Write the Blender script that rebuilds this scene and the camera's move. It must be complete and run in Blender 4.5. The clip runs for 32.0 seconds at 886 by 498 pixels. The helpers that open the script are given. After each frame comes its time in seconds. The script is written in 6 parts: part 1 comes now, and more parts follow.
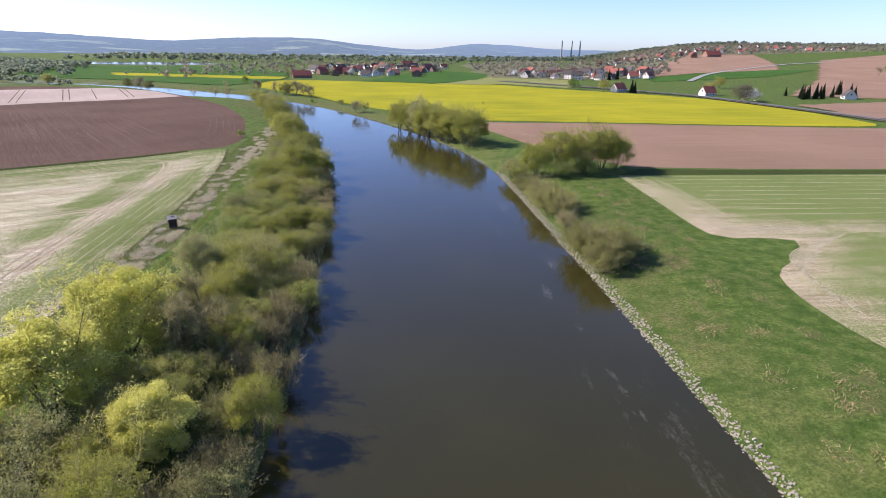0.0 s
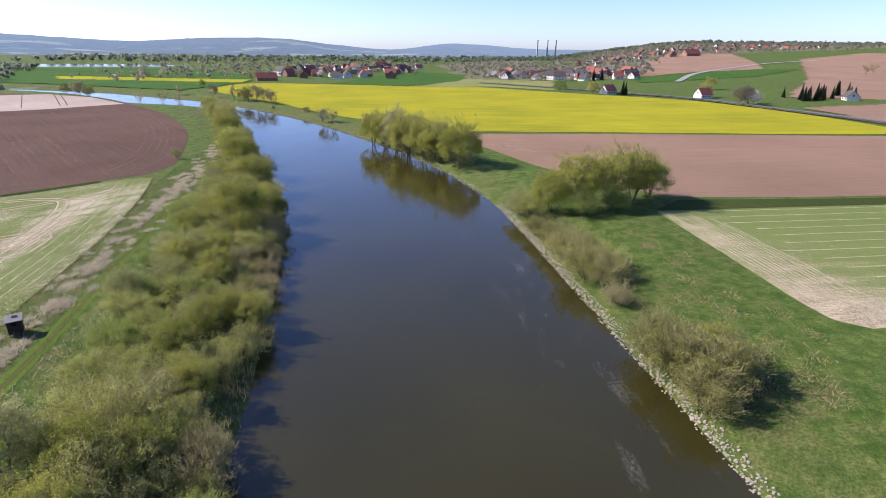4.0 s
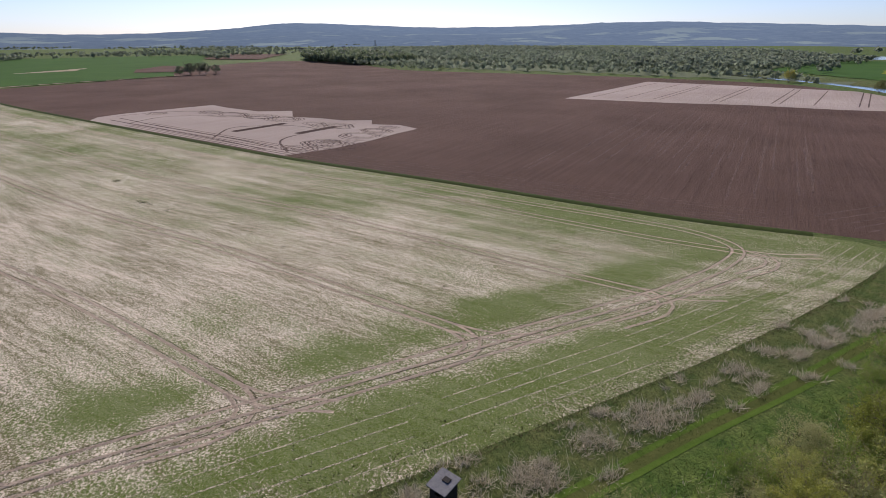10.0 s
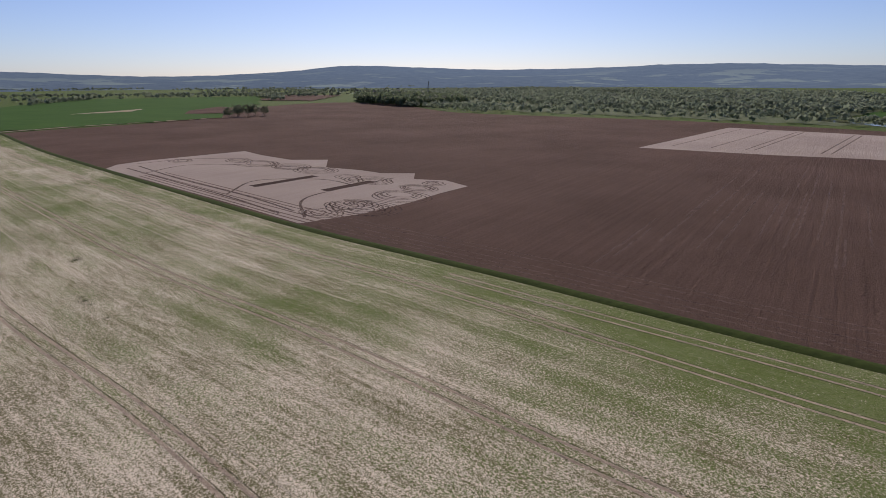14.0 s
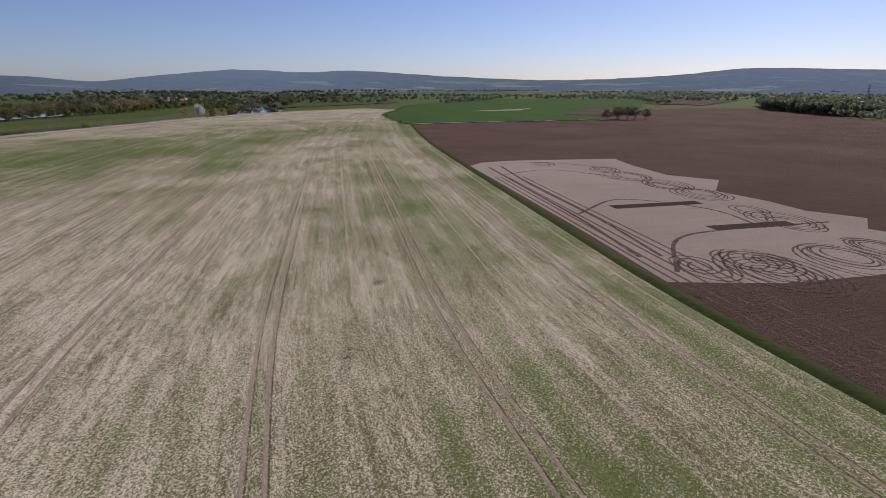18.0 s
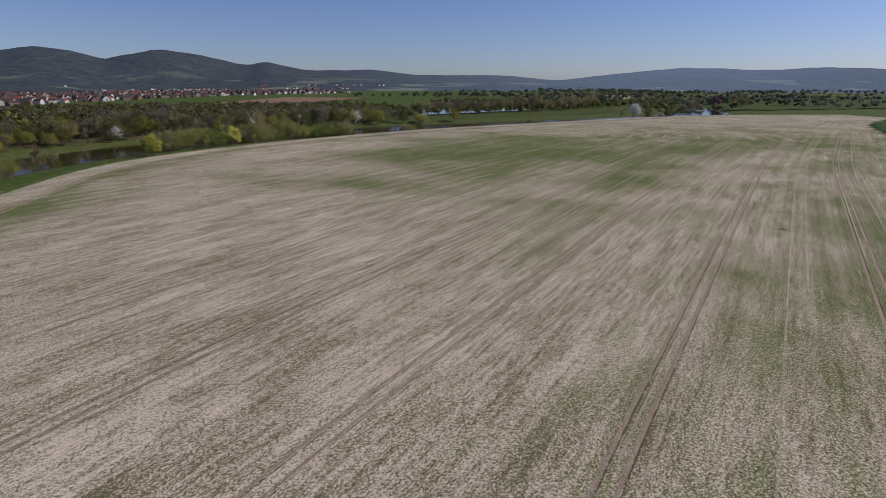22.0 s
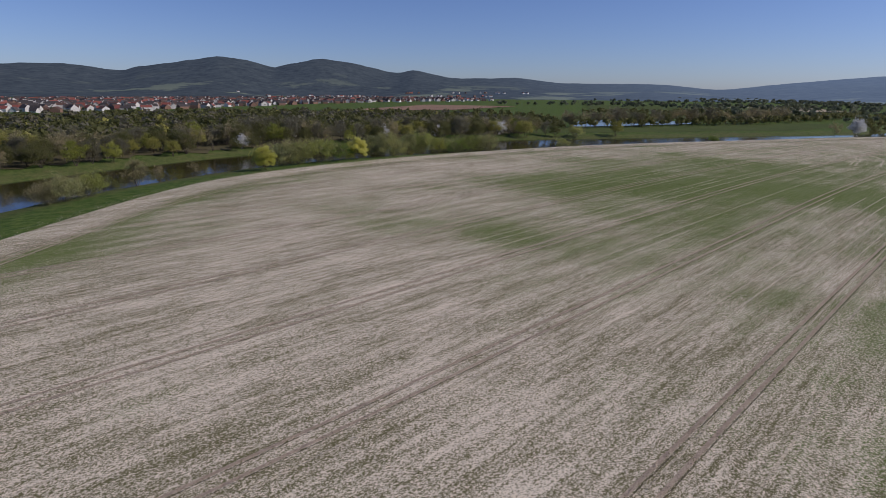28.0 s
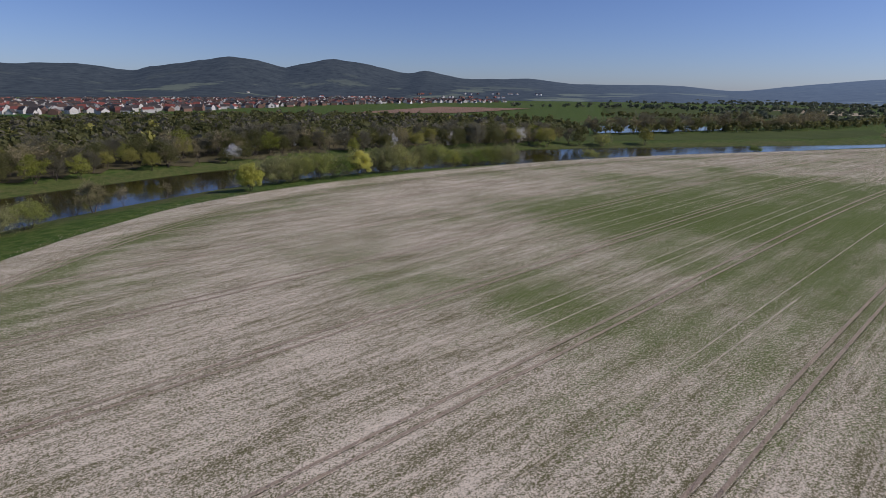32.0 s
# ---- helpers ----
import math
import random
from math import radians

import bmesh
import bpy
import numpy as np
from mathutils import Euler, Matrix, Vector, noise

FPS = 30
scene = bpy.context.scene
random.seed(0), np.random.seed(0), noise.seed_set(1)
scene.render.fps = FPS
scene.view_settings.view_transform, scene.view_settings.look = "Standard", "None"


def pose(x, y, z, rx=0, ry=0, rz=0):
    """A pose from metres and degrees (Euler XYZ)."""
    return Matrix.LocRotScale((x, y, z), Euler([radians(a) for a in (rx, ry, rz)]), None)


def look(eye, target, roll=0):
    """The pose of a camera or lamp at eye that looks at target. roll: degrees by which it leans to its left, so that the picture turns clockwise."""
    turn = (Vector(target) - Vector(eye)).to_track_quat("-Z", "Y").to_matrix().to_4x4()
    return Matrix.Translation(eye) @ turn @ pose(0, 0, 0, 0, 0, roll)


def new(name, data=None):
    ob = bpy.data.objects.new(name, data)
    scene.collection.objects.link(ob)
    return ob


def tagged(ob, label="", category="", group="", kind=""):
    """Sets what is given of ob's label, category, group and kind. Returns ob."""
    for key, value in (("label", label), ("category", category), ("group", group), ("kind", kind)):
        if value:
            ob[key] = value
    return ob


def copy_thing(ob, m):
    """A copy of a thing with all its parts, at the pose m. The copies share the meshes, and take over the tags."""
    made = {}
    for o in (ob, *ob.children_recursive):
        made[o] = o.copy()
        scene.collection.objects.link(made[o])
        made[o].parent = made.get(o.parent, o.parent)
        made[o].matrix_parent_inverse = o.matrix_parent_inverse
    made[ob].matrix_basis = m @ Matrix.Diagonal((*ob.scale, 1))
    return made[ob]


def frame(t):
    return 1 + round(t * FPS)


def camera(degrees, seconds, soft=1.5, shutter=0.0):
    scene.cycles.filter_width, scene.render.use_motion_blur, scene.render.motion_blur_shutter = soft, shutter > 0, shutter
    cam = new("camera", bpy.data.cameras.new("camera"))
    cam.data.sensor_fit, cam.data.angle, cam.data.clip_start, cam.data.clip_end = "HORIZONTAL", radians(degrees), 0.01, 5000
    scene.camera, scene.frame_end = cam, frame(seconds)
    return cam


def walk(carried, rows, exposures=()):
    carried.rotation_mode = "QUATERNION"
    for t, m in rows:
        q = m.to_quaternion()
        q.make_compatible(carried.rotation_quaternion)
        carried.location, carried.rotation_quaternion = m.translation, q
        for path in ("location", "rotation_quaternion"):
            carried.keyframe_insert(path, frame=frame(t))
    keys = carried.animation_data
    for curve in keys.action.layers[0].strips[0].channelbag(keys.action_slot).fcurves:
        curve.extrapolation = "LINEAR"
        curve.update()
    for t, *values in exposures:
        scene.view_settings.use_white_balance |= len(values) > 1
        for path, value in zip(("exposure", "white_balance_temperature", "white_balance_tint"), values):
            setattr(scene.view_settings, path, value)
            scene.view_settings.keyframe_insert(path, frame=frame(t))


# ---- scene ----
cam = camera(77.91, 32.0, soft=0.7)
# seconds, place in metres, then yaw (to the left of +y), pitch and lean in degrees
PATH = [
    (0, -3.17, -2.88, 37.05, -5.07, -20.25, 0.89),
    (0.5, -3.03, 2.85, 36.92, -5.00, -20.26, 0.88),
    (1, -2.93, 8.45, 36.85, -4.91, -20.26, 0.86),
    (1.5, -2.91, 13.90, 36.86, -5.04, -20.25, 0.82),
    (2, -2.90, 19.28, 36.91, -6.52, -20.20, 0.76),
    (2.5, -2.84, 24.68, 36.98, -6.98, -20.22, 0.71),
    (4.5, -2.50, 45.38, 36.87, -7.78, -20.23, 0.70),
    (5, -2.45, 50.47, 36.73, -7.38, -20.23, 0.65),
    (5.5, -2.44, 55.66, 36.55, -2.64, -20.36, 0.59),
    (6, -2.64, 60.91, 36.31, 4.14, -20.54, 0.50),
    (6.5, -3.23, 66.16, 36.02, 9.39, -20.60, 0.35),
    (7, -4.23, 71.31, 35.80, 13.22, -20.69, 0.19),
    (7.5, -5.60, 76.29, 35.69, 20.25, -20.82, 0.09),
    (8, -7.38, 81.14, 35.64, 29.71, -20.90, 0.05),
    (8.5, -9.67, 85.86, 35.59, 39.30, -21.08, -0.00),
    (9, -12.53, 90.33, 35.52, 49.01, -21.11, -0.08),
    (9.5, -15.93, 94.46, 35.49, 58.28, -21.16, -0.17),
    (10, -19.78, 98.14, 35.55, 64.96, -21.27, -0.25),
    (10.5, -24.02, 101.32, 35.66, 66.44, -21.29, -0.32),
    (11, -28.60, 104.02, 35.74, 67.07, -21.32, -0.36),
    (11.5, -33.45, 106.36, 35.79, 67.46, -21.30, -0.37),
    (12, -38.48, 108.45, 35.79, 67.68, -20.77, -0.35),
    (12.5, -43.58, 110.34, 35.76, 67.84, -17.85, -0.33),
    (13, -48.70, 112.03, 35.70, 67.89, -17.47, -0.32),
    (13.5, -53.88, 113.53, 35.59, 68.34, -17.48, -0.28),
    (14, -59.22, 114.85, 35.32, 70.30, -17.35, -0.26),
    (14.5, -64.70, 116.08, 34.92, 76.33, -17.31, -0.33),
    (16.5, -90.80, 118.92, 31.99, 94.70, -16.87, -0.18),
    (17, -95.78, 118.32, 31.96, 101.15, -16.89, -0.17),
    (17.5, -100.73, 117.46, 31.92, 105.96, -16.84, -0.12),
    (18, -105.60, 116.29, 31.93, 107.62, -16.84, -0.09),
    (18.5, -110.35, 114.88, 31.99, 108.41, -16.81, -0.12),
    (19, -115.03, 113.23, 32.09, 108.83, -16.81, -0.16),
    (19.5, -119.60, 111.32, 32.22, 110.75, -16.78, -0.14),
    (20, -124.06, 109.14, 32.38, 119.22, -16.83, -0.10),
    (20.5, -128.40, 106.65, 32.54, 129.28, -16.90, -0.07),
    (21, -132.61, 103.67, 32.64, 136.56, -16.91, -0.05),
    (21.5, -136.70, 99.71, 32.49, 140.72, -16.90, -0.01),
    (22, -140.66, 94.45, 31.98, 150.40, -16.95, 0.08),
    (22.5, -144.25, 88.47, 31.28, 160.58, -16.93, 0.18),
    (23, -147.17, 82.87, 30.75, 162.57, -16.89, 0.26),
    (23.5, -149.41, 77.92, 30.51, 163.16, -16.79, 0.31),
    (24, -151.23, 73.20, 30.43, 163.54, -16.71, 0.33),
    (24.5, -152.76, 68.44, 30.44, 163.79, -16.67, 0.36),
    (25, -154.04, 63.66, 30.52, 163.92, -16.61, 0.42),
    (25.5, -155.15, 58.91, 30.63, 164.00, -16.53, 0.50),
    (27.5, -159.14, 39.93, 30.57, 164.51, -16.25, 0.46),
    (28, -159.97, 35.33, 30.58, 164.55, -16.20, 0.51),
    (28.5, -160.91, 30.92, 30.64, 164.72, -16.15, 0.51),
    (29, -161.93, 26.65, 30.78, 164.89, -16.09, 0.50),
    (29.5, -162.94, 22.40, 31.04, 165.03, -16.07, 0.52),
    (30, -163.88, 18.18, 31.42, 165.15, -16.11, 0.56),
    (30.5, -164.77, 14.03, 31.82, 165.28, -16.14, 0.58),
    (31, -165.64, 9.91, 32.20, 165.40, -16.15, 0.59),
    (31.5, -166.53, 5.75, 32.55, 165.53, -16.20, 0.62),
    (32, -167.42, 1.58, 32.88, 165.65, -16.18, 0.65),
]


def flown(x, y, z, yaw, pitch, lean):
    a, b = radians(yaw), radians(pitch)
    return look((x, y, z), (x - math.sin(a) * math.cos(b), y + math.cos(a) * math.cos(b), z + math.sin(b)), lean)


EXPOSURES = [(0, 1.10, 6850, 17), (7, 1.10, 6850, 17), (9, 0.52, 6900, 16), (11, -0.03, 7000, 16), (14, -0.22, 7150, 16), (17, -0.20, 7200, 17), (19, -0.32, 7150, 17), (23, -0.35, 6850, 16), (32, -0.33, 6550, 16)]
walk(cam, [(row[0], flown(*row[1:])) for row in PATH], EXPOSURES)

# world, sun -------------------------------------------------------------
SUN_AZ = radians(72)      # to the left of +y
SUN_EL = radians(36)
world = bpy.data.worlds.new("world")
scene.world = world
world.use_nodes = True
wn = world.node_tree.nodes
sky = wn.new("ShaderNodeTexSky")
sky.sky_type = "NISHITA"
sky.sun_disc = False
sky.sun_elevation = SUN_EL
sky.sun_rotation = -SUN_AZ
sky.altitude = 1500
sky.air_density = 1.0
sky.dust_density = 1.4
sky.ozone_density = 2.5
wn["Background"].inputs["Strength"].default_value = 0.082
clear = wn.new("ShaderNodeMix")
clear.data_type, clear.blend_type = "RGBA", "MULTIPLY"
clear.inputs[0].default_value = 1.0
clear.inputs[7].default_value = (0.84, 0.98, 1.38, 1)
world.node_tree.links.new(sky.outputs[0], clear.inputs[6])
world.node_tree.links.new(clear.outputs[2], wn["Background"].inputs["Color"])
sun_data = bpy.data.lights.new("sun", "SUN")
sun_data.energy, sun_data.angle, sun_data.color = 4.1, radians(0.6), (1.0, 0.94, 0.86)
sun = new("sun", sun_data)
sun_from = Vector((-math.sin(SUN_AZ) * math.cos(SUN_EL), math.cos(SUN_AZ) * math.cos(SUN_EL), math.sin(SUN_EL)))
sun.rotation_mode = "QUATERNION"
sun.rotation_quaternion = sun_from.to_track_quat("Z", "Y")

# materials --------------------------------------------------------------
class Mat:
    """A node material under construction."""
    def __init__(self, name, rough=0.9, spec=0.3):
        self.m = bpy.data.materials.new(name)
        self.m.use_nodes = True
        self.t = self.m.node_tree
        self.b = self.t.nodes["Principled BSDF"]
        self.b.inputs["Roughness"].default_value = rough
        self.b.inputs["Specular IOR Level"].default_value = spec
        self.co = self.n("ShaderNodeTexCoord").outputs["Object"]

    def n(self, kind, **props):
        node = self.t.nodes.new(kind)
        for k, v in props.items():
            if k == "operation":
                node.operation = v
            elif k == "data_type":
                node.data_type = v
            elif k == "blend_type":
                node.blend_type = v
            elif k == "attribute_name":
                node.attribute_name = v
            elif k == "feature":
                node.feature = v
        return node

    def put(self, socket, value):
        if hasattr(value, "links"):
            self.t.links.new(value, socket)
        elif isinstance(value, (tuple, list)) and len(value) == 3 and socket.type == "RGBA":
            socket.default_value = (*value, 1)
        else:
            socket.default_value = value

    def math(self, op, a, b=0.0):
        node = self.n("ShaderNodeMath", operation=op)
        self.put(node.inputs[0], a)
        self.put(node.inputs[1], b)
        return node.outputs[0]

    def mapped(self, scale=(1, 1, 1), rot=0.0, co=None):
        node = self.n("ShaderNodeMapping")
        self.put(node.inputs["Vector"], co or self.co)
        node.inputs["Scale"].default_value = scale
        if rot:
            turned = self.n("ShaderNodeMapping")
            self.put(turned.inputs["Vector"], co or self.co)
            turned.inputs["Rotation"].default_value = (0, 0, rot)
            self.t.links.new(turned.outputs[0], node.inputs["Vector"])
        return node.outputs[0]

    def noise(self, scale, detail=3.0, rough=0.55, co=None):
        node = self.n("ShaderNodeTexNoise")
        self.put(node.inputs["Vector"], co or self.co)
        node.inputs["Scale"].default_value = scale
        node.inputs["Detail"].default_value = detail
        node.inputs["Roughness"].default_value = rough
        return node.outputs[0]

    def ramp(self, fac, stops):
        node = self.n("ShaderNodeValToRGB")
        self.put(node.inputs[0], fac)
        els = node.color_ramp.elements
        while len(els) < len(stops):
            els.new(0.5)
        for e, (p, c) in zip(els, stops):
            e.position = p
            e.color = (*c, 1) if isinstance(c, (tuple, list)) else (c, c, c, 1)
        return node.outputs[0]

    def mix(self, fac, a, b, blend="MIX"):
        node = self.n("ShaderNodeMix", data_type="RGBA", blend_type=blend)
        self.put(node.inputs[0], fac)
        self.put(node.inputs[6], a)
        self.put(node.inputs[7], b)
        return node.outputs[2]

    def attr(self, name):
        return self.n("ShaderNodeAttribute", attribute_name=name).outputs["Fac"]

    def random(self):
        return self.n("ShaderNodeObjectInfo").outputs["Random"]

    def island(self):
        return self.n("ShaderNodeNewGeometry").outputs["Random Per Island"]

    def color(self, value):
        self.put(self.b.inputs["Base Color"], value)
        return self

    def bump(self, height, strength=0.5, dist=0.1):
        node = self.n("ShaderNodeBump")
        node.inputs["Strength"].default_value = strength
        node.inputs["Distance"].default_value = dist
        self.put(node.inputs["Height"], height)
        self.put(self.b.inputs["Normal"], node.outputs[0])
        return self


def meadow_material():
    m = Mat("meadow_grass", 0.95, 0.1)
    big = m.noise(0.035, 4)
    mid = m.noise(0.35, 4, 0.65)
    fine = m.noise(3.0, 4, 0.7)
    green = m.mix(m.ramp(mid, [(0.35, 0.0), (0.65, 1.0)]), (0.047, 0.102, 0.016), (0.152, 0.202, 0.050))
    dry = m.mix(fine, (0.098, 0.092, 0.038), (0.205, 0.172, 0.088))
    f = m.math("ADD", m.math("MULTIPLY", big, 0.55), m.math("MULTIPLY", mid, 0.6))
    base = m.mix(m.ramp(f, [(0.60, 0.0), (0.76, 1.0)]), green, dry)
    dryness = m.attr("dry")
    base = m.mix(m.math("MULTIPLY", dryness, m.ramp(mid, [(0.25, 0.35), (0.6, 1.0)])), base, dry)
    base = m.mix(m.ramp(fine, [(0.36, 0.6), (0.58, 0.0)]), base, (0.022, 0.038, 0.009))
    base = m.mix(m.ramp(m.noise(1.1, 4, 0.7), [(0.36, 0.45), (0.6, 0.0)]), base, (0.03, 0.055, 0.010))
    m.color(base).bump(m.math("ADD", fine, mid), 0.9, 0.25)
    return m.m


def stubble_material(name="stubble", straw=(0.74, 0.645, 0.515), soil=(0.138, 0.126, 0.060), green=(0.048, 0.088, 0.010)):
    m = Mat(name, 0.95, 0.1)
    row = m.attr("rowd")
    along = m.attr("along")
    comb = m.n("ShaderNodeCombineXYZ")
    m.put(comb.inputs[0], row)
    m.put(comb.inputs[1], m.math("MULTIPLY", along, 0.09))
    streak = m.noise(1.5, 6, 0.74, comb.outputs[0])
    comb2 = m.n("ShaderNodeCombineXYZ")
    m.put(comb2.inputs[0], row)
    m.put(comb2.inputs[1], m.math("MULTIPLY", along, 0.7))
    drill = m.noise(4.0, 3, 0.6, comb2.outputs[0])
    wide = m.math("SINE", m.math("MULTIPLY", row, 1.05))
    fine = m.noise(4.5, 5, 0.82)
    grain = m.noise(11.0, 3, 0.7)
    patch = m.noise(0.03, 4, 0.6)
    comb3 = m.n("ShaderNodeCombineXYZ")
    m.put(comb3.inputs[0], row)
    m.put(comb3.inputs[1], m.math("MULTIPLY", along, 0.10))
    strip = m.noise(0.36, 5, 0.66, comb3.outputs[0])
    comb4 = m.n("ShaderNodeCombineXYZ")
    m.put(comb4.inputs[0], row)
    m.put(comb4.inputs[1], m.math("MULTIPLY", along, 0.42))
    blotch = m.noise(0.11, 4, 0.62, comb4.outputs[0])
    clump = m.noise(1.3, 4, 0.7, comb2.outputs[0])
    f = m.math("ADD", m.math("MULTIPLY", streak, 0.40), m.math("MULTIPLY", drill, 0.35))
    f = m.math("ADD", f, m.math("MULTIPLY", fine, 1.0))
    f = m.math("ADD", f, m.math("MULTIPLY", grain, 0.5))
    f = m.math("ADD", f, m.math("MULTIPLY", strip, 0.24))
    f = m.math("ADD", f, m.math("MULTIPLY", blotch, 0.22))
    f = m.math("ADD", f, m.math("MULTIPLY", clump, 0.24))
    f = m.math("SUBTRACT", m.math("ADD", f, m.math("MULTIPLY", m.math("SINE", m.math("MULTIPLY", row, 4.2)), 0.011)), 0.985)
    base = m.mix(m.ramp(f, [(0.42, 0.0), (0.56, 1.0)]), soil, straw)
    grow = m.math("ADD", m.attr("grow"), m.math("MULTIPLY", m.math("SUBTRACT", patch, 0.5), 0.9))
    grow = m.math("ADD", grow, m.math("MULTIPLY", m.math("SUBTRACT", streak, 0.5), 0.45))
    grow = m.math("ADD", grow, m.math("MULTIPLY", wide, 0.04))
    grow = m.math("ADD", grow, m.math("MULTIPLY", m.math("SUBTRACT", blotch, 0.5), 0.7))
    spots = m.math("MULTIPLY", m.math("SUBTRACT", m.noise(3.6, 6, 0.82), 0.5), 2.4)
    gmask = m.ramp(m.math("ADD", grow, spots), [(0.50, 0.0), (0.67, 0.88)])
    base = m.mix(gmask, base, m.mix(m.ramp(grain, [(0.35, 0.0), (0.65, 1.0)]), green, (0.125, 0.168, 0.032)))
    m.color(base).bump(m.math("ADD", fine, m.math("ADD", grain, drill)), 0.55, 0.08)
    return m.m


def soil_material(name, dark, light, rot=0.0, line=0.25, worn=0.0, wide=0.6):
    m = Mat(name, 0.97, 0.05)
    co = m.mapped((1, 0.02, 1), rot)
    lines = m.noise(0.9, 5, 0.7, co)
    big = m.noise(0.02, 4)
    clod = m.noise(1.8, 5, 0.75)
    f = m.math("ADD", m.math("MULTIPLY", lines, line), m.math("MULTIPLY", big, 0.35))
    f = m.math("ADD", f, m.math("MULTIPLY", clod, 0.65 - line))
    m.color(m.mix(m.ramp(f, [(0.38, 0.0), (0.62, 1.0)]), dark, light)).bump(m.math("ADD", clod, lines), 1.0, 0.55)
    if worn:
        gap = m.math("ADD", m.math("MULTIPLY", m.noise(0.35, 4, 0.6), wide), m.math("MULTIPLY", m.noise(5.0, 4, 0.75), 1 - wide))
        m.put(m.b.inputs["Alpha"], m.ramp(gap, [(worn - 0.08, 0.0), (worn + 0.08, 1.0)]))
    return m.m


def crop_material(name, a, b, scale=0.6, rot=0.0, stretch=0.03):
    m = Mat(name, 0.95, 0.04)
    rows = m.noise(scale, 4, 0.6, m.mapped((1, stretch, 1), rot))
    fine = m.noise(1.4, 4, 0.7)
    big = m.noise(0.02, 3)
    f = m.math("ADD", m.math("MULTIPLY", rows, 0.4), m.math("ADD", m.math("MULTIPLY", fine, 0.3), m.math("MULTIPLY", big, 0.3)))
    m.color(m.mix(m.ramp(f, [(0.35, 0.0), (0.65, 1.0)]), a, b)).bump(fine, 0.6, 0.2)
    return m.m


def water_material(name="river_water", base=(0.0238, 0.0216, 0.0058)):
    m = Mat(name, 0.06, 0.5)
    m.b.inputs["IOR"].default_value = 1.46
    co = m.mapped((1.0, 0.35, 1))
    rip = m.noise(0.9, 4, 0.6, co)
    swell = m.noise(0.12, 3, 0.5)
    shallow = m.noise(0.03, 3)
    foam_co = m.mapped((0.30, 0.075, 1), 0.06)
    foam = m.math("MULTIPLY", m.ramp(m.noise(1.0, 6, 0.72, foam_co), [(0.55, 0.0), (0.66, 1.0)]), m.attr("foam"))
    col = m.mix(m.ramp(shallow, [(0.3, 0.0), (0.7, 1.0)]), base, tuple(c * 1.35 for c in base))
    fleck = m.ramp(m.noise(2.4, 4, 0.8), [(0.42, 0.0), (0.60, 1.0)])
    col = m.mix(m.math("MULTIPLY", foam, m.math("MULTIPLY", fleck, 0.36)), col, (0.32, 0.32, 0.30))
    m.color(col)
    m.put(m.b.inputs["Roughness"], m.ramp(m.noise(0.05, 4, 0.6), [(0.35, 0.05), (0.7, 0.14)]))
    m.bump(m.math("ADD", m.math("MULTIPLY", rip, 0.5), swell), 0.11, 0.25)
    return m.m


def leaf_material(name, cols, var=0.5, sheer=0.42):
    """Two-sided leaves: diffuse and light that comes through."""
    m = Mat(name, 0.6, 0.2)
    f = m.math("ADD", m.math("MULTIPLY", m.random(), var), m.math("MULTIPLY", m.island(), 1 - var))
    n = len(cols)
    col = m.ramp(f, [(0.15 + 0.7 * i / (n - 1), c) for i, c in enumerate(cols)])
    m.color(col)
    tr = m.n("ShaderNodeBsdfTranslucent")
    m.put(tr.inputs[0], col)
    mx = m.n("ShaderNodeMixShader")
    mx.inputs[0].default_value = sheer
    m.t.links.new(m.b.outputs[0], mx.inputs[1])
    m.t.links.new(tr.outputs[0], mx.inputs[2])
    m.t.links.new(mx.outputs[0], m.t.nodes["Material Output"].inputs[0])
    return m.m


def plain_material(name, a, b, scale=2.0, rough=0.85, spec=0.2, var=0.0, bump=0.3):
    m = Mat(name, rough, spec)
    f = m.noise(scale, 4, 0.65)
    if var:
        f = m.math("ADD", m.math("MULTIPLY", f, 1 - var), m.math("MULTIPLY", m.random(), var))
    m.color(m.mix(m.ramp(f, [(0.25, 0.0), (0.75, 1.0)]), a, b)).bump(m.noise(scale * 6, 3), bump, 0.02)
    return m.m


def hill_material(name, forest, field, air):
    """Far wooded hills; distance haze is painted on as blue emission, brighter towards the sun."""
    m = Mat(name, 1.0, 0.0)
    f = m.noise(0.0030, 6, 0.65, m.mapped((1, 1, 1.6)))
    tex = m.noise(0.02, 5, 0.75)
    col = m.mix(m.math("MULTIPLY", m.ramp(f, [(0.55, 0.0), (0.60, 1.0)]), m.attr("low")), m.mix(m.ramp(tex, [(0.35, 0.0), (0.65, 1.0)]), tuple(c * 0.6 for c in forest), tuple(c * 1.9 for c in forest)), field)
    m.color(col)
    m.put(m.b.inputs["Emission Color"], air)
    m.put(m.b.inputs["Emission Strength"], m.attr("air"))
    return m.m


MEADOW = meadow_material()
STUBBLE = stubble_material()
SOIL_L = soil_material("dark_tilled_soil", (0.080, 0.050, 0.038), (0.160, 0.102, 0.080), radians(-34.4), 0.26)
SOIL_PALE = soil_material("pale_dry_soil", (0.33, 0.265, 0.225), (0.48, 0.40, 0.35), radians(-33), 0.25)
SOIL_R = soil_material("pale_brown_soil", (0.22, 0.142, 0.10), (0.31, 0.205, 0.148), radians(88), 0.35)
TRACK = soil_material("wheel_track_soil", (0.34, 0.265, 0.20), (0.54, 0.44, 0.34), 0.6, 0.2, 0.39, 0.3)
RAPE = crop_material("rape_in_flower", (0.15, 0.17, 0.016), (0.38, 0.345, 0.022), 0.5, radians(86), 0.03)
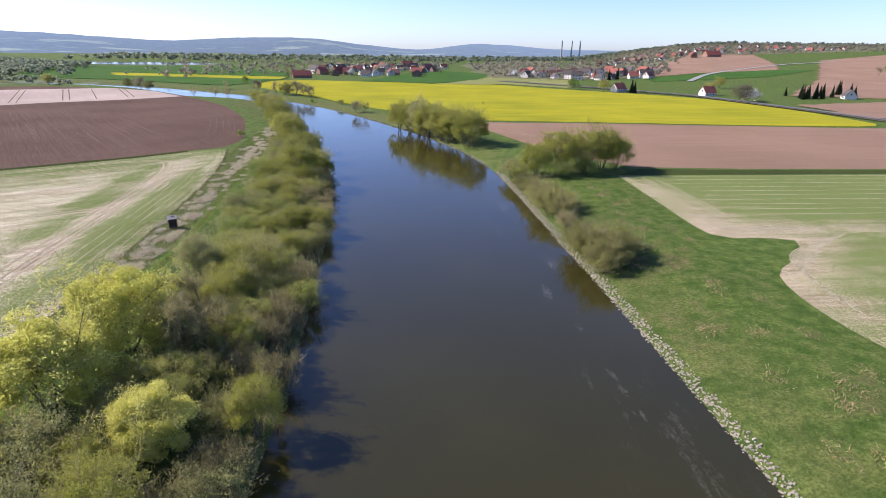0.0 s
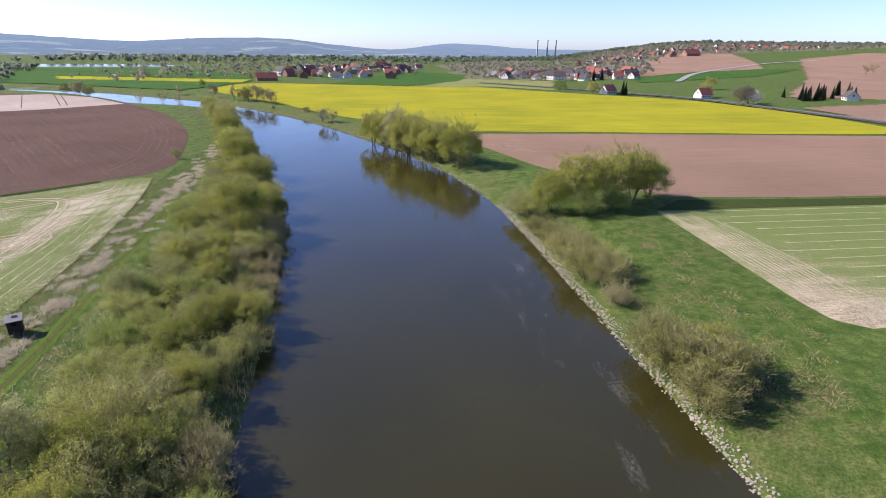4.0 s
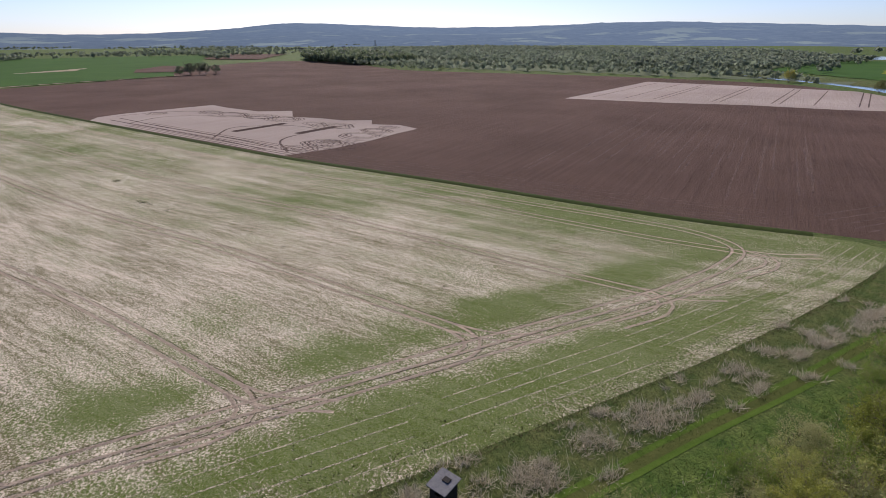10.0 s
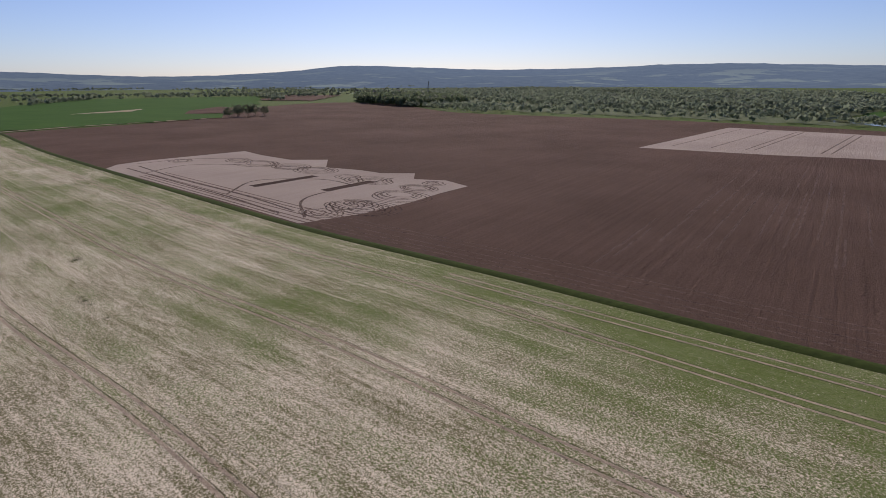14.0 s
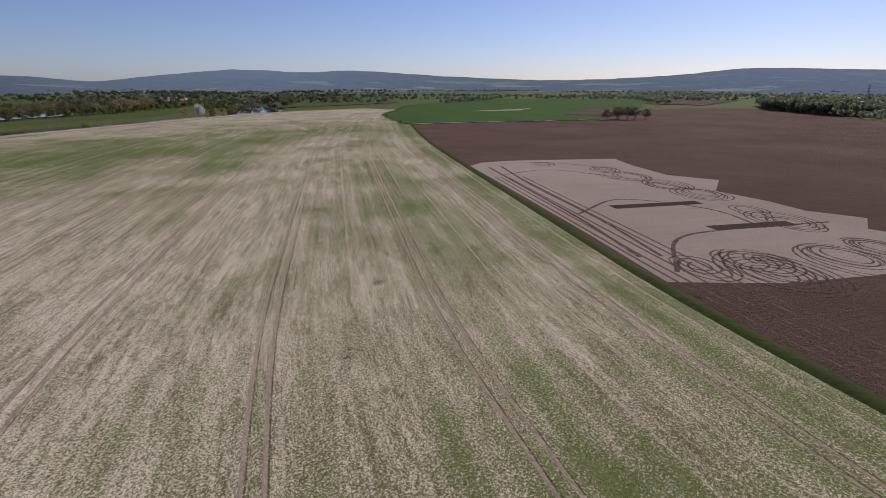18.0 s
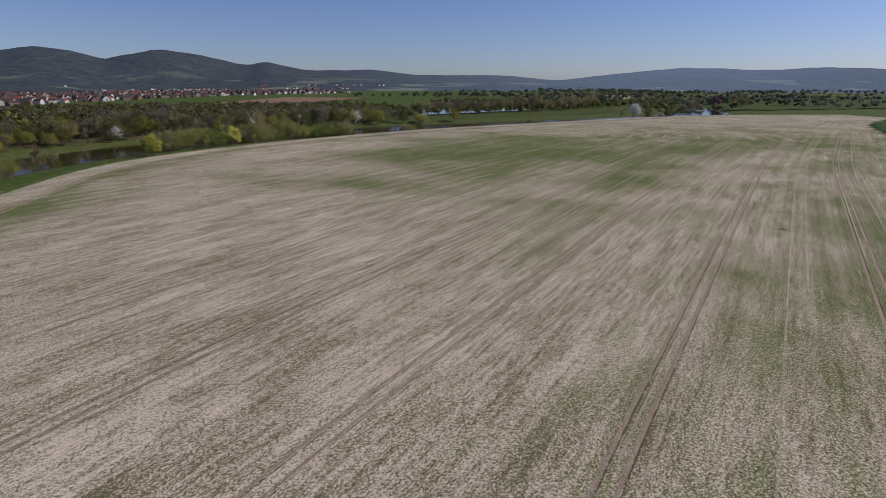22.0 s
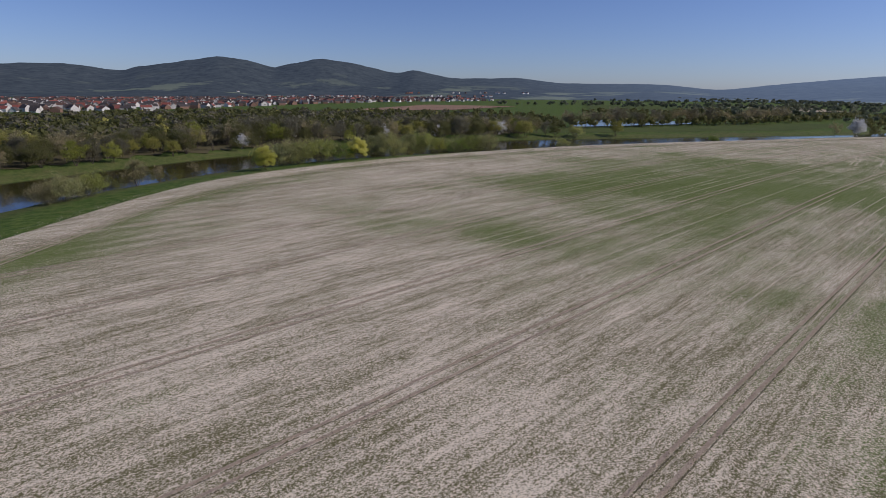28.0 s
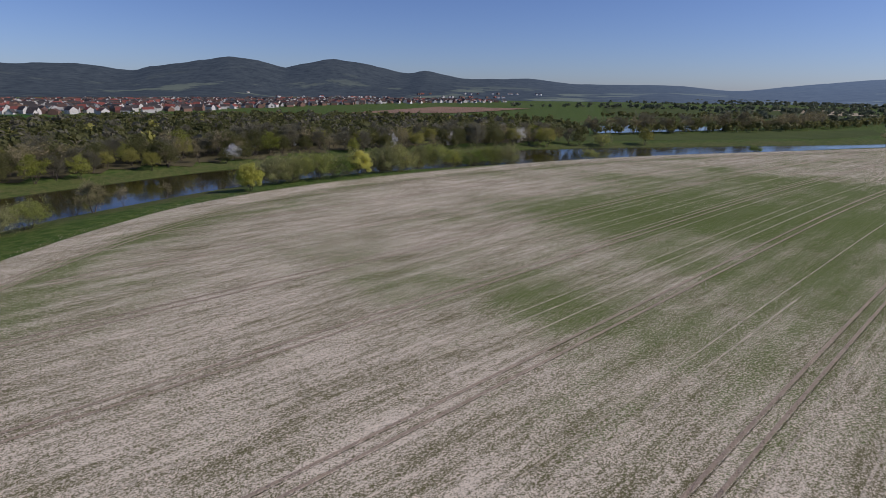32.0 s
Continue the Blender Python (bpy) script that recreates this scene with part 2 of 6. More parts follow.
GREEN_CROP = crop_material("young_green_crop", (0.030, 0.078, 0.016), (0.058, 0.125, 0.026), 0.4, radians(40))
LIGHT_CROP = crop_material("thin_green_crop", (0.15, 0.17, 0.055), (0.22, 0.23, 0.09), 0.4, radians(20))
PALE_FIELD = crop_material("pale_stubble_far", (0.30, 0.25, 0.17), (0.42, 0.36, 0.26), 0.3, radians(20))
WATER = water_material()
LAKE = water_material("lake_water", (0.05, 0.06, 0.07))
RUT = crop_material("path_grass", (0.045, 0.066, 0.016), (0.100, 0.105, 0.034), 1.5)

# plan helpers -----------------------------------------------------------
def smooth_line(pts, step=6.0):
    """A Catmull-Rom curve through the points."""
    p = np.array(pts, float)
    p = np.vstack([2 * p[0] - p[1], p, 2 * p[-1] - p[-2]])
    out = []
    for i in range(1, len(p) - 2):
        k = max(2, int(np.linalg.norm(p[i + 1] - p[i]) / step))
        for t in np.linspace(0, 1, k, endpoint=False):
            a = 2 * p[i] + (p[i + 1] - p[i - 1]) * t + (2 * p[i - 1] - 5 * p[i] + 4 * p[i + 1] - p[i + 2]) * t * t
            out.append(0.5 * (a + (3 * p[i] - p[i - 1] - 3 * p[i + 1] + p[i + 2]) * t**3))
    out.append(p[-2])
    return np.array(out)


def line_dist(x, y, line):
    """Distance from points to a polyline, the nearest segment's number and the side (left is positive)."""
    x, y = np.asarray(x, float).ravel(), np.asarray(y, float).ravel()
    best, seg, side = np.full(x.shape, 1e18), np.zeros(x.shape, int), np.zeros(x.shape)
    for i in range(len(line) - 1):
        (ax, ay), (bx, by) = line[i], line[i + 1]
        dx, dy = bx - ax, by - ay
        t = np.clip(((x - ax) * dx + (y - ay) * dy) / (dx * dx + dy * dy), 0, 1)
        d = (x - ax - t * dx) ** 2 + (y - ay - t * dy) ** 2
        near = d < best
        best[near], seg[near] = d[near], i
        side[near] = np.sign(dx * (y - ay) - dy * (x - ax))[near]
    return np.sqrt(best), seg, side


def inside(x, y, poly):
    x, y = np.asarray(x, float), np.asarray(y, float)
    hit = np.zeros(x.shape, bool)
    n = len(poly)
    for i in range(n):
        (ax, ay), (bx, by) = poly[i], poly[(i + 1) % n]
        if ay == by:
            continue
        cross = ((ay > y) != (by > y)) & (x < (bx - ax) * (y - ay) / (by - ay) + ax)
        hit ^= cross
    return hit


def offset_line(line, d):
    """The line moved to its left by d."""
    t = np.gradient(line, axis=0)
    t /= np.linalg.norm(t, axis=1)[:, None]
    return line + d * np.stack([-t[:, 1], t[:, 0]], 1)


def mesh_from(name, verts, faces, material=None, smooth=False):
    me = bpy.data.meshes.new(name)
    if isinstance(faces, np.ndarray):
        n, w = faces.shape
        me.vertices.add(len(verts))
        me.vertices.foreach_set("co", np.asarray(verts, np.float32).ravel())
        me.loops.add(n * w)
        me.loops.foreach_set("vertex_index", faces.astype(np.int32).ravel())
        me.polygons.add(n)
        me.polygons.foreach_set("loop_start", np.arange(0, n * w, w, dtype=np.int32))
    else:
        me.from_pydata([tuple(v) for v in verts], [], [tuple(f) for f in faces])
    if material:
        me.materials.append(material)
    if smooth:
        me.polygons.foreach_set("use_smooth", [True] * len(me.polygons))
    me.update()
    return me


def set_attr(me, name, values):
    a = me.attributes.new(name, "FLOAT", "POINT")
    a.data.foreach_set("value", np.asarray(values, np.float32))


def part(name, me, parent, label=""):
    ob = new(name, me)
    ob.parent = parent
    return tagged(ob, label)


def structure(name, me, label, category):
    return tagged(new(name, me), label, category, kind="structure")


# the river's two banks, downstream --------------------------------------
INNER = smooth_line([(-2300, -1300), (-1060, -560), (-860, -410), (-750, -312), (-665, -280), (-562, -298), (-472, -289), (-356, -272), (-274, -259), (-190, -240), (-139, -210), (-106, -174),
                     (-88, -148), (-71, -110), (-48, -60), (-28, -5), (-17, 39), (-18, 100), (-20, 135), (-24, 175), (-33, 212), (-42, 250), (-60, 313),
                     (-82, 370), (-106, 425), (-133, 446), (-168, 463), (-205, 505), (-250, 545), (-304, 570), (-420, 590), (-700, 660), (-1200, 900)])
OUTER = smooth_line([(-2260, -1345), (-1030, -605), (-860, -470), (-750, -375), (-665, -333), (-580, -322), (-498, -323), (-391, -325), (-303, -323), (-225, -303), (-168, -279), (-129, -257),
                     (-97, -228), (-70, -200), (-40, -155), (0, -90), (24, -40), (32, 0), (33, 50), (32, 110), (31, 160), (29, 185), (20, 226), (4, 270),
                     (-24, 330), (-52, 380), (-82, 422), (-125, 474), (-185, 522), (-240, 562), (-320, 597), (-430, 626), (-700, 700), (-1180, 950)])
RIVER = np.vstack([INNER, OUTER[::-1]])
WATER_Z = -2.5


def ground_z(x, y):
    """Height of the ground: level fields, the river's bed and banks, rising land to the north-east."""
    shape = np.shape(x)
    x, y = np.asarray(x, float).ravel(), np.asarray(y, float).ravel()
    z = np.zeros(x.shape)
    di, do = line_dist(x, y, INNER)[0], line_dist(x, y, OUTER)[0]
    wet = inside(x, y, RIVER)
    d = np.minimum(di, do)
    wide = np.where(di < do, 27.0, 20.0)
    k = np.clip(d / wide, 0, 1)
    bank = WATER_Z * (1 - k) ** 1.8 + 0.0
    z = np.where(wet, WATER_Z - 0.35 * np.clip(d, 0, 5) , np.where(d < wide, bank, 0.0))
    r = np.hypot(x, y - 50)
    az = np.degrees(np.arctan2(x, y - 50))
    rise = np.clip((r - 560) / 1000, 0, 1.3)
    fan = np.clip((az - 16) / 15, 0, 1) * np.clip((95 - az) / 30, 0, 1)
    z = z + 40 * rise ** 1.2 * fan * fan * (3 - 2 * fan)
    return z.reshape(shape)


def axis_steps(lo, hi, step, far=4950.0, grow=1.35):
    mid = np.arange(lo, hi + 0.1, step)
    up, down, s = [mid[-1]], [mid[0]], step
    while up[-1] < far:
        s *= grow
        up.append(min(far, up[-1] + s))
    s = step
    while down[-1] > -far:
        s *= grow
        down.append(max(-far, down[-1] - s))
    return np.concatenate([down[:0:-1], mid, up[1:]])


def grid_mesh(name, xs, ys, zf, material, keep=None):
    gx, gy = np.meshgrid(xs, ys)
    z = zf(gx, gy)
    nx, ny = len(xs), len(ys)
    idx = np.arange(nx * ny).reshape(ny, nx)
    quads = np.stack([idx[:-1, :-1], idx[:-1, 1:], idx[1:, 1:], idx[1:, :-1]], -1).reshape(-1, 4)
    verts = np.stack([gx.ravel(), gy.ravel(), z.ravel()], 1)
    if keep is not None:
        cx, cy = verts[quads, 0].mean(1), verts[quads, 1].mean(1)
        quads = quads[keep(cx, cy)]
        used = np.unique(quads)
        back = np.zeros(len(verts), int)
        back[used] = np.arange(len(used))
        verts, quads = verts[used], back[quads]
    return mesh_from(name, verts, quads, material, True), verts


def ground_sheet():
    xs = np.unique(np.concatenate([axis_steps(-620, 200, 7.0, 4950, 1.3), np.arange(-60, 66, 3.0)]))
    ys = np.unique(np.concatenate([axis_steps(-400, 620, 7.0, 4950, 1.3)]))
    me, v = grid_mesh("ground", xs, ys, ground_z, MEADOW)
    d = np.minimum(line_dist(v[:, 0], v[:, 1], OUTER)[0], 400)
    dry = np.clip(1 - np.abs(d - 6) / 10, 0, 1) * 0.8
    dry[v[:, 0] > 20] *= 0.55
    di = line_dist(v[:, 0], v[:, 1], INNER)[0]
    strip = (v[:, 0] < -47) & (v[:, 0] > -75) & (v[:, 1] > -40) & (v[:, 1] < 215)
    dry[strip] = 0.35
    rough = (v[:, 0] < -46.5 - np.clip((v[:, 1] - 130) * 0.07, 0, 8)) & (v[:, 0] > -60) & (v[:, 1] > 10) & (v[:, 1] < 265)
    dry[rough] = 0.55
    low = (di < 14)
    dry[low] = np.maximum(dry[low], 0.6)
    set_attr(me, "dry", dry)
    return structure("ground", me, "green and partly dry riverside meadow ground", "ground")


ground_sheet()


def river_sheet():
    xs = np.unique(np.concatenate([np.arange(-2300, -640, 25.0), np.arange(-640, 70, 8.0)]))
    ys = np.unique(np.concatenate([np.arange(-1400, -420, 25.0), np.arange(-420, 640, 8.0), np.arange(640, 960, 25.0)]))

    def keep(cx, cy):
        near = np.minimum(line_dist(cx, cy, INNER)[0], line_dist(cx, cy, OUTER)[0])
        return inside(cx, cy, RIVER) | (near < 9)
    me, v = grid_mesh("water", xs, ys, lambda a, b: np.full(a.shape, WATER_Z), WATER, keep)
    d = line_dist(v[:, 0], v[:, 1], OUTER)[0]
    set_attr(me, "foam", np.clip(1 - np.abs(d - 10) / 6, 0, 1) * (v[:, 1] < 330) * (v[:, 1] > -80))
    return structure("water", me, "brown slow river with faint foam streaks", "river")


river_sheet()


def flat_sheet(name, pts, z, material, label, category="field", step=0.0):
    pts = np.array(pts, float)
    if step:
        pts = smooth_line(np.vstack([pts, pts[:1]]), step)[:-1]
    me = mesh_from(name, [(x, y, z) for x, y in pts], [range(len(pts))], material)
    return structure(name, me, label, category)


LIFTS = [0.18]


def draped(name, pts, material, label, lift=None, step=6.0, category="field"):
    """A field laid on rising ground."""
    LIFTS[0] += 0.03
    lift = LIFTS[0] + (0.3 if lift == 0.5 else 0.0) if lift != 0.1 else 0.1
    pts = np.array(pts, float)
    xs = np.arange(pts[:, 0].min(), pts[:, 0].max() + step, step)
    ys = np.arange(pts[:, 1].min(), pts[:, 1].max() + step, step)
    me, _ = grid_mesh(name, xs, ys, lambda a, b: ground_z(a, b) + lift, material, lambda a, b: inside(a, b, pts))
    return structure(name, me, label, category)


def ribbon(line, width, z=0.05, wobble=0.0):
    """Verts and faces of a strip along a line."""
    l, r = offset_line(line, width / 2), offset_line(line, -width / 2)
    n = len(line)
    v = [(*p, z) for p in l] + [(*p, z) for p in r]
    return v, [(i, n + i, n + i + 1, i + 1) for i in range(n - 1)]


def ribbons(name, lines, width, z, material, label, category, drape=None, piece="strip"):
    """Strips on the ground, each a mesh under one piece of the setting; each lies a hair above the last."""
    root = tagged(new(name), label, category, kind="structure") if len(lines) > 1 else None
    for k, line in enumerate(lines):
        v, f = ribbon(line, width, z + 0.0004 * (k % 60))
        if drape is not None:
            v = [(x, y, h + drape) for (x, y, _), h in zip(v, ground_z(np.array([q[0] for q in v]), np.array([q[1] for q in v])))]
        me = mesh_from(name, v, f, material)
        if root:
            part(piece, me, root)
        else:
            root = structure(name, me, label, category)
    return root


# fields -----------------------------------------------------------------
BORDER = smooth_line([(-40, 226), (-72, 207), (-97, 187), (-148, 155), (-191, 127), (-236, 102), (-323, 55), (-409, 10), (-523, -43), (-620, -85), (-800, -150)], 8)
S_EDGE = smooth_line([(-66, 208), (-61, 184), (-57, 154), (-55.5, 130), (-54, 97), (-53, 60), (-58, 20), (-72, -25), (-89, -62), (-101, -94), (-110, -120), (-121, -146),
                      (-140, -174), (-185, -207), (-262, -239), (-345, -259), (-470, -270), (-582, -276), (-680, -262), (-790, -210)], 7)


def stubble_field():
    near = BORDER[(BORDER[:, 0] < -70) & (BORDER[:, 0] > -760)]
    poly = np.vstack([S_EDGE, near[::-1]])
    step = 4.0
    xs, ys = np.arange(-800, -48, step), np.arange(-292, 212, step)
    me, v = grid_mesh("stubble_field", xs, ys, lambda a, b: np.full(a.shape, 0.03), STUBBLE, lambda a, b: inside(a, b, poly) & (line_dist(a, b, S_EDGE)[0] > 4) & (line_dist(a, b, near)[0] > 4))
    core = me
    # an even rim round the gridded middle
    rim_v, rim_f = [], []
    for line, sgn, h in ((S_EDGE, -1, 0.020), (near[::-1], -1, 0.025)):
        wide = 7.5
        a, b = line, offset_line(line, sgn * wide)
        n0 = len(rim_v)
        rim_v += [(*p, h) for p in a] + [(*p, h) for p in b]
        n = len(line)
        rim_f += [(n0 + i, n0 + n + i, n0 + n + i + 1, n0 + i + 1) for i in range(n - 1)]
    rim = mesh_from("stubble_margin", rim_v, rim_f, STUBBLE)
    spots = [(-78, 134, 3.2, 12, 0.05, 0.62), (-79, 158, 3.2, 10, 0.05, 0.62), (-80, 178, 3.5, 6, 0.1, 0.5), (-77, 110, 3.0, 9, 0.0, 0.5), (-76, 88, 4, 8, 0.0, 0.5), (-100, 172, 25, 6, 0.55, 0.3),
             (-265, -135, 60, 26, -0.25, 0.44), (-310, -100, 55, 30, -0.3, 0.31), (-300, -40, 70, 16, 0.5, 0.20), (-330, -170, 60, 35, -0.3, 0.25), (-420, -90, 120, 50, -0.5, 0.16), (-180, -90, 12, 14, 0.3, 0.16),
             (-170, 76, 45, 10, 0.5, 0.12), (-130, 140, 50, 12, 0.55, 0.2), (-205, -66, 14, 22, 0.3, 0.2), (-220, 78, 60, 12, 0.5, 0.2), (-300, 30, 90, 16, 0.46, 0.17),
             (-63, 150, 4, 50, 0.05, 0.36), (-60, 90, 5, 60, 0.0, 0.33), (-112, -60, 6, 50, -0.3, 0.25), (-150, -150, 8, 40, -0.7, 0.25),
             (-140, 40, 50, 30, 0.5, -0.20), (-480, -110, 130, 110, -0.5, 0.16), (-150, -40, 45, 45, 0.5, -0.25), (-210, -160, 60, 25, 0.3, -0.18), (-110, 110, 18, 26, 0.3, -0.12), (-220, 20, 60, 10, 0.5, -0.15), (-95, 120, 40, 70, 0.0, 0.10), (-240, -70, 45, 40, -0.3, 0.16), (-220, 5, 50, 30, 0.3, 0.08), (-125, -85, 14, 60, -0.5, 0.10), (-262, -75, 25, 12, 0.4, 0.10)]
    for mesh, vs in ((core, v), (rim, np.array(rim_v))):
        x, y = vs[:, 0], vs[:, 1]
        d, seg, side = line_dist(x, y, BORDER)
        set_attr(mesh, "rowd", d)
        set_attr(mesh, "along", -0.87 * x - 0.49 * y)
        g = np.full(x.shape, 0.425)
        for cx, cy, rx, ry, rot, amt in spots:
            c, s = math.cos(rot), math.sin(rot)
            u, w = (x - cx) * c + (y - cy) * s, -(x - cx) * s + (y - cy) * c
            g += amt * np.exp(-((u / rx) ** 2 + (w / ry) ** 2))
        g += 0.28 * np.exp(-((d - 4) / 7) ** 2)
        de = line_dist(x, y, S_EDGE)[0]
        g += (0.24 * np.exp(-((de - 15) / 3.5) ** 2) - 0.09 * np.exp(-((de - 6) / 5) ** 2)) * np.clip((-20 - y) / 60, 0, 1)
        g += 0.07 * np.exp(-((de - 6) / 7) ** 2) * (y > 0)
        set_attr(mesh, "grow", g)
    structure("stubble_field", core, "pale straw stubble field with thin green regrowth in drilled rows", "field")
    structure("stubble_margin", rim, "outer margin of the pale straw stubble field", "field")


stubble_field()

BROWN = np.vstack([offset_line(BORDER, -2.6)[(BORDER[:, 0] < -69) & (BORDER[:, 0] > -530)][::-1],
                   smooth_line([(-69, 213), (-66, 226), (-69, 245), (-80, 290), (-93, 325), (-117, 374), (-150, 420), (-172, 448), (-241, 497), (-306, 516), (-380, 488), (-453, 449), (-585, 350), (-660, 325), (-858, 322),
                                (-930, 240), (-840, 145), (-745, 112), (-610, 62), (-528, -38)], 12)])
flat_sheet("brown_field", BROWN, 0.03, SOIL_L, "dark brown freshly tilled field")

# hills on the horizon ---------------------------------------------------
RIDGE = [(-180, 154), (-176.5, 208), (-174.8, 217), (-172.4, 191), (-168.5, 147), (-166.5, 123), (-160.5, 160), (-140, 120), (-60, 95), (-23, 30), (-13, 53), (-9.4, 60), (-3.8, 17), (1.6, 43), (7.4, 83), (14.4, 71), (20, 51), (28, 81),
         (37, 104), (43.9, 118), (55, 98), (66.5, 93), (78, 122), (84.5, 84), (95, 52), (106, 76), (114.6, 115), (121, 109), (127, 124), (133, 88), (138.6, 46), (144, 78), (152, 83), (157, 112), (162, 106), (165, 132), (167.1, 161), (168.9, 143), (173.1, 206), (176.1, 210), (180, 154)]
HUB = (-100.0, 80.0)


def hill_range(name, r0, r1, scale, material, label, az0=-180, az1=180, seed=0, floor=0.0):
    az = np.arange(az0, az1 + 0.01, 0.5)
    rs = np.linspace(r0, r1, 12)
    line = smooth_line(RIDGE, 0.5)
    top = np.interp((az + 180) % 360 - 180, line[:, 0], line[:, 1])
    verts, faces = [], []
    for j, r in enumerate(rs):
        k = j / (len(rs) - 1)
        prof = k * k * (3 - 2 * k)
        for a, h in zip(az, top):
            w = noise.noise((a * 0.09, k * 2.2, seed)) * 0.30 * (1 - k) * 4 * k
            w += noise.noise((a * 0.6, k * 4, seed + 5)) * 0.05 * k
            z = floor + (h - floor) * scale * max(0.0, prof + w) + noise.noise((a * 2.5, k * 9, seed + 9)) * 2.5 * min(1, 3 * k)
            s, c = math.sin(radians(a)), math.cos(radians(a))
            verts.append((HUB[0] - s * r, HUB[1] + c * r, z - (3 if j == 0 else 0)))
    n = len(az)
    for j in range(len(rs) - 1):
        for i in range(n - 1):
            faces.append((j * n + i, j * n + i + 1, (j + 1) * n + i + 1, (j + 1) * n + i))
    # the back of the range, so that it is a body and not a screen
    base = len(verts)
    for a in az:
        s, c = math.sin(radians(a)), math.cos(radians(a))
        verts.append((HUB[0] - s * (r1 + 250), HUB[1] + c * (r1 + 250), -3))
    for i in range(n - 1):
        faces.append(((len(rs) - 1) * n + i, (len(rs) - 1) * n + i + 1, base + i + 1, base + i))
    me = mesh_from(name, verts, faces, material, True)
    v = np.array(verts)
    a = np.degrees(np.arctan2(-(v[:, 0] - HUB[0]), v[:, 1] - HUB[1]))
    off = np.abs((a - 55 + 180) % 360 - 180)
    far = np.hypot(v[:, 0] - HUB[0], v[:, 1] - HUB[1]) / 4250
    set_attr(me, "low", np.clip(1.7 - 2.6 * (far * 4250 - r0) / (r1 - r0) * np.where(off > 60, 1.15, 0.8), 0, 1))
    # painted haze: emission strength by bearing from the sun and by distance
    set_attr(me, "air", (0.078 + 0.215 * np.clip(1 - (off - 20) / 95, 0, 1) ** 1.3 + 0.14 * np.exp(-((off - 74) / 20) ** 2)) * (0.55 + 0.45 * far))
    structure(name, me, label, "hills")
    return v[:len(rs) * n]


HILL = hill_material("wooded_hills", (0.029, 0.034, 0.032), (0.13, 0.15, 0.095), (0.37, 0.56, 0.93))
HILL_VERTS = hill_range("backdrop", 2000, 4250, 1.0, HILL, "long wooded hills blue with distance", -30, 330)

# fields, second part ----------------------------------------------------
flat_sheet("rape_field", smooth_line([(33, 297), (9, 325), (-17, 355), (-40, 391), (-70, 443), (-125, 525), (-138, 560), (-118, 642), (0, 618), (92, 603), (157, 538), (218, 481), (250, 440), (262, 393), (268, 347), (266, 300), (258, 280), (218, 277), (100, 290), (33, 297)], 15)[:-1], 0.15, RAPE, "bright yellow rape field in flower")
flat_sheet("brown_field_east", [(34, 289), (37, 272), (52, 217), (66, 188), (77, 173.5), (118, 170), (300, 167), (330, 265), (218, 273), (100, 286)], 0.03, SOIL_R, "pale pinkish brown harrowed field")
STUB_R = stubble_material("stubble_east", (0.55, 0.455, 0.33), (0.18, 0.15, 0.09), (0.075, 0.13, 0.03))


def east_stubble():
    poly = smooth_line([(66, 161), (64.5, 130), (64, 104), (72, 101), (80, 99), (74, 90), (64, 81), (61, 66), (63, 50), (70, 20), (80, -20)], 4)
    poly = np.vstack([poly, [(300, -20), (300, 161)]])
    # fan of quads from the western edge to the east
    n = len(poly) - 2
    west = poly[:n]
    cols = np.array([0, 4, 8, 12, 16, 20, 25, 32, 45, 70, 110, 170])
    verts, faces = [], []
    for x, y in west:
        for c in cols:
            verts.append((x + c, y + (161 - y) * 0.0, 0.03))
    m = len(cols)
    for i in range(n - 1):
        for j in range(m - 1):
            faces.append((i * m + j, i * m + j + 1, (i + 1) * m + j + 1, (i + 1) * m + j))
    me = mesh_from("stubble_field_east", verts, faces, STUB_R)
    v = np.array(verts)
    c = np.tile(cols, n)
    set_attr(me, "rowd", v[:, 1])
    set_attr(me, "along", v[:, 0])
    g = 0.92 - 0.36 * np.exp(-(c / 11.0) ** 2) - 0.33 * np.exp(-((v[:, 1] - 106) / 6) ** 2) * (c < 60) - 0.14 * np.exp(-((v[:, 1] - 78) / 13) ** 2) * (c < 40)
    set_attr(me, "grow", g)
    structure("stubble_field_east", me, "green and straw striped field with a pale turning strip", "field")


east_stubble()


def east_lines():
    """Straw lines of the turning strip and the drilled rows."""
    rng = np.random.default_rng(12)
    lines = []
    for c in np.arange(1.0, 11, 0.9):
        y0, y1 = rng.uniform(106, 116), rng.uniform(148, 160)
        ys = np.linspace(y0, y1, 14)
        lines.append(np.stack([65 + c + 0.02 * (ys - 104) + rng.normal(0, 0.12, 14), ys], 1)[::-1])
    for y in np.arange(118, 160, 4.6):
        x0 = rng.uniform(76, 84)
        xs = np.linspace(x0, rng.uniform(150, 230), 12)
        lines.append(np.stack([xs, y + rng.normal(0, 0.12, 12)], 1))
    for r in np.arange(0, 9, 0.9):
        lines.append(smooth_line([(67, 66 + r * 0.8), (70 + r * 0.3, 82 + r), (80 + r, 92 + r), (84 + r * 1.3, 99 + r * 0.5), (74 + r, 104 + r * 0.4), (68, 106 + r * 0.5)], 2.5))
        xs = np.linspace(66 + rng.uniform(0, 6), rng.uniform(95, 150), 10)
        lines.append(np.stack([xs, 103.5 + 0.7 * r + rng.normal(0, 0.1, 10)], 1))
    ribbons("straw_lines_east", lines, 0.34, 0.04, soil_material("pale_straw", (0.40, 0.36, 0.23), (0.58, 0.51, 0.37), 0.3, 0.2, 0.47, 0.2), "pale straw lines on the turning strip", "straw", piece="straw_row")


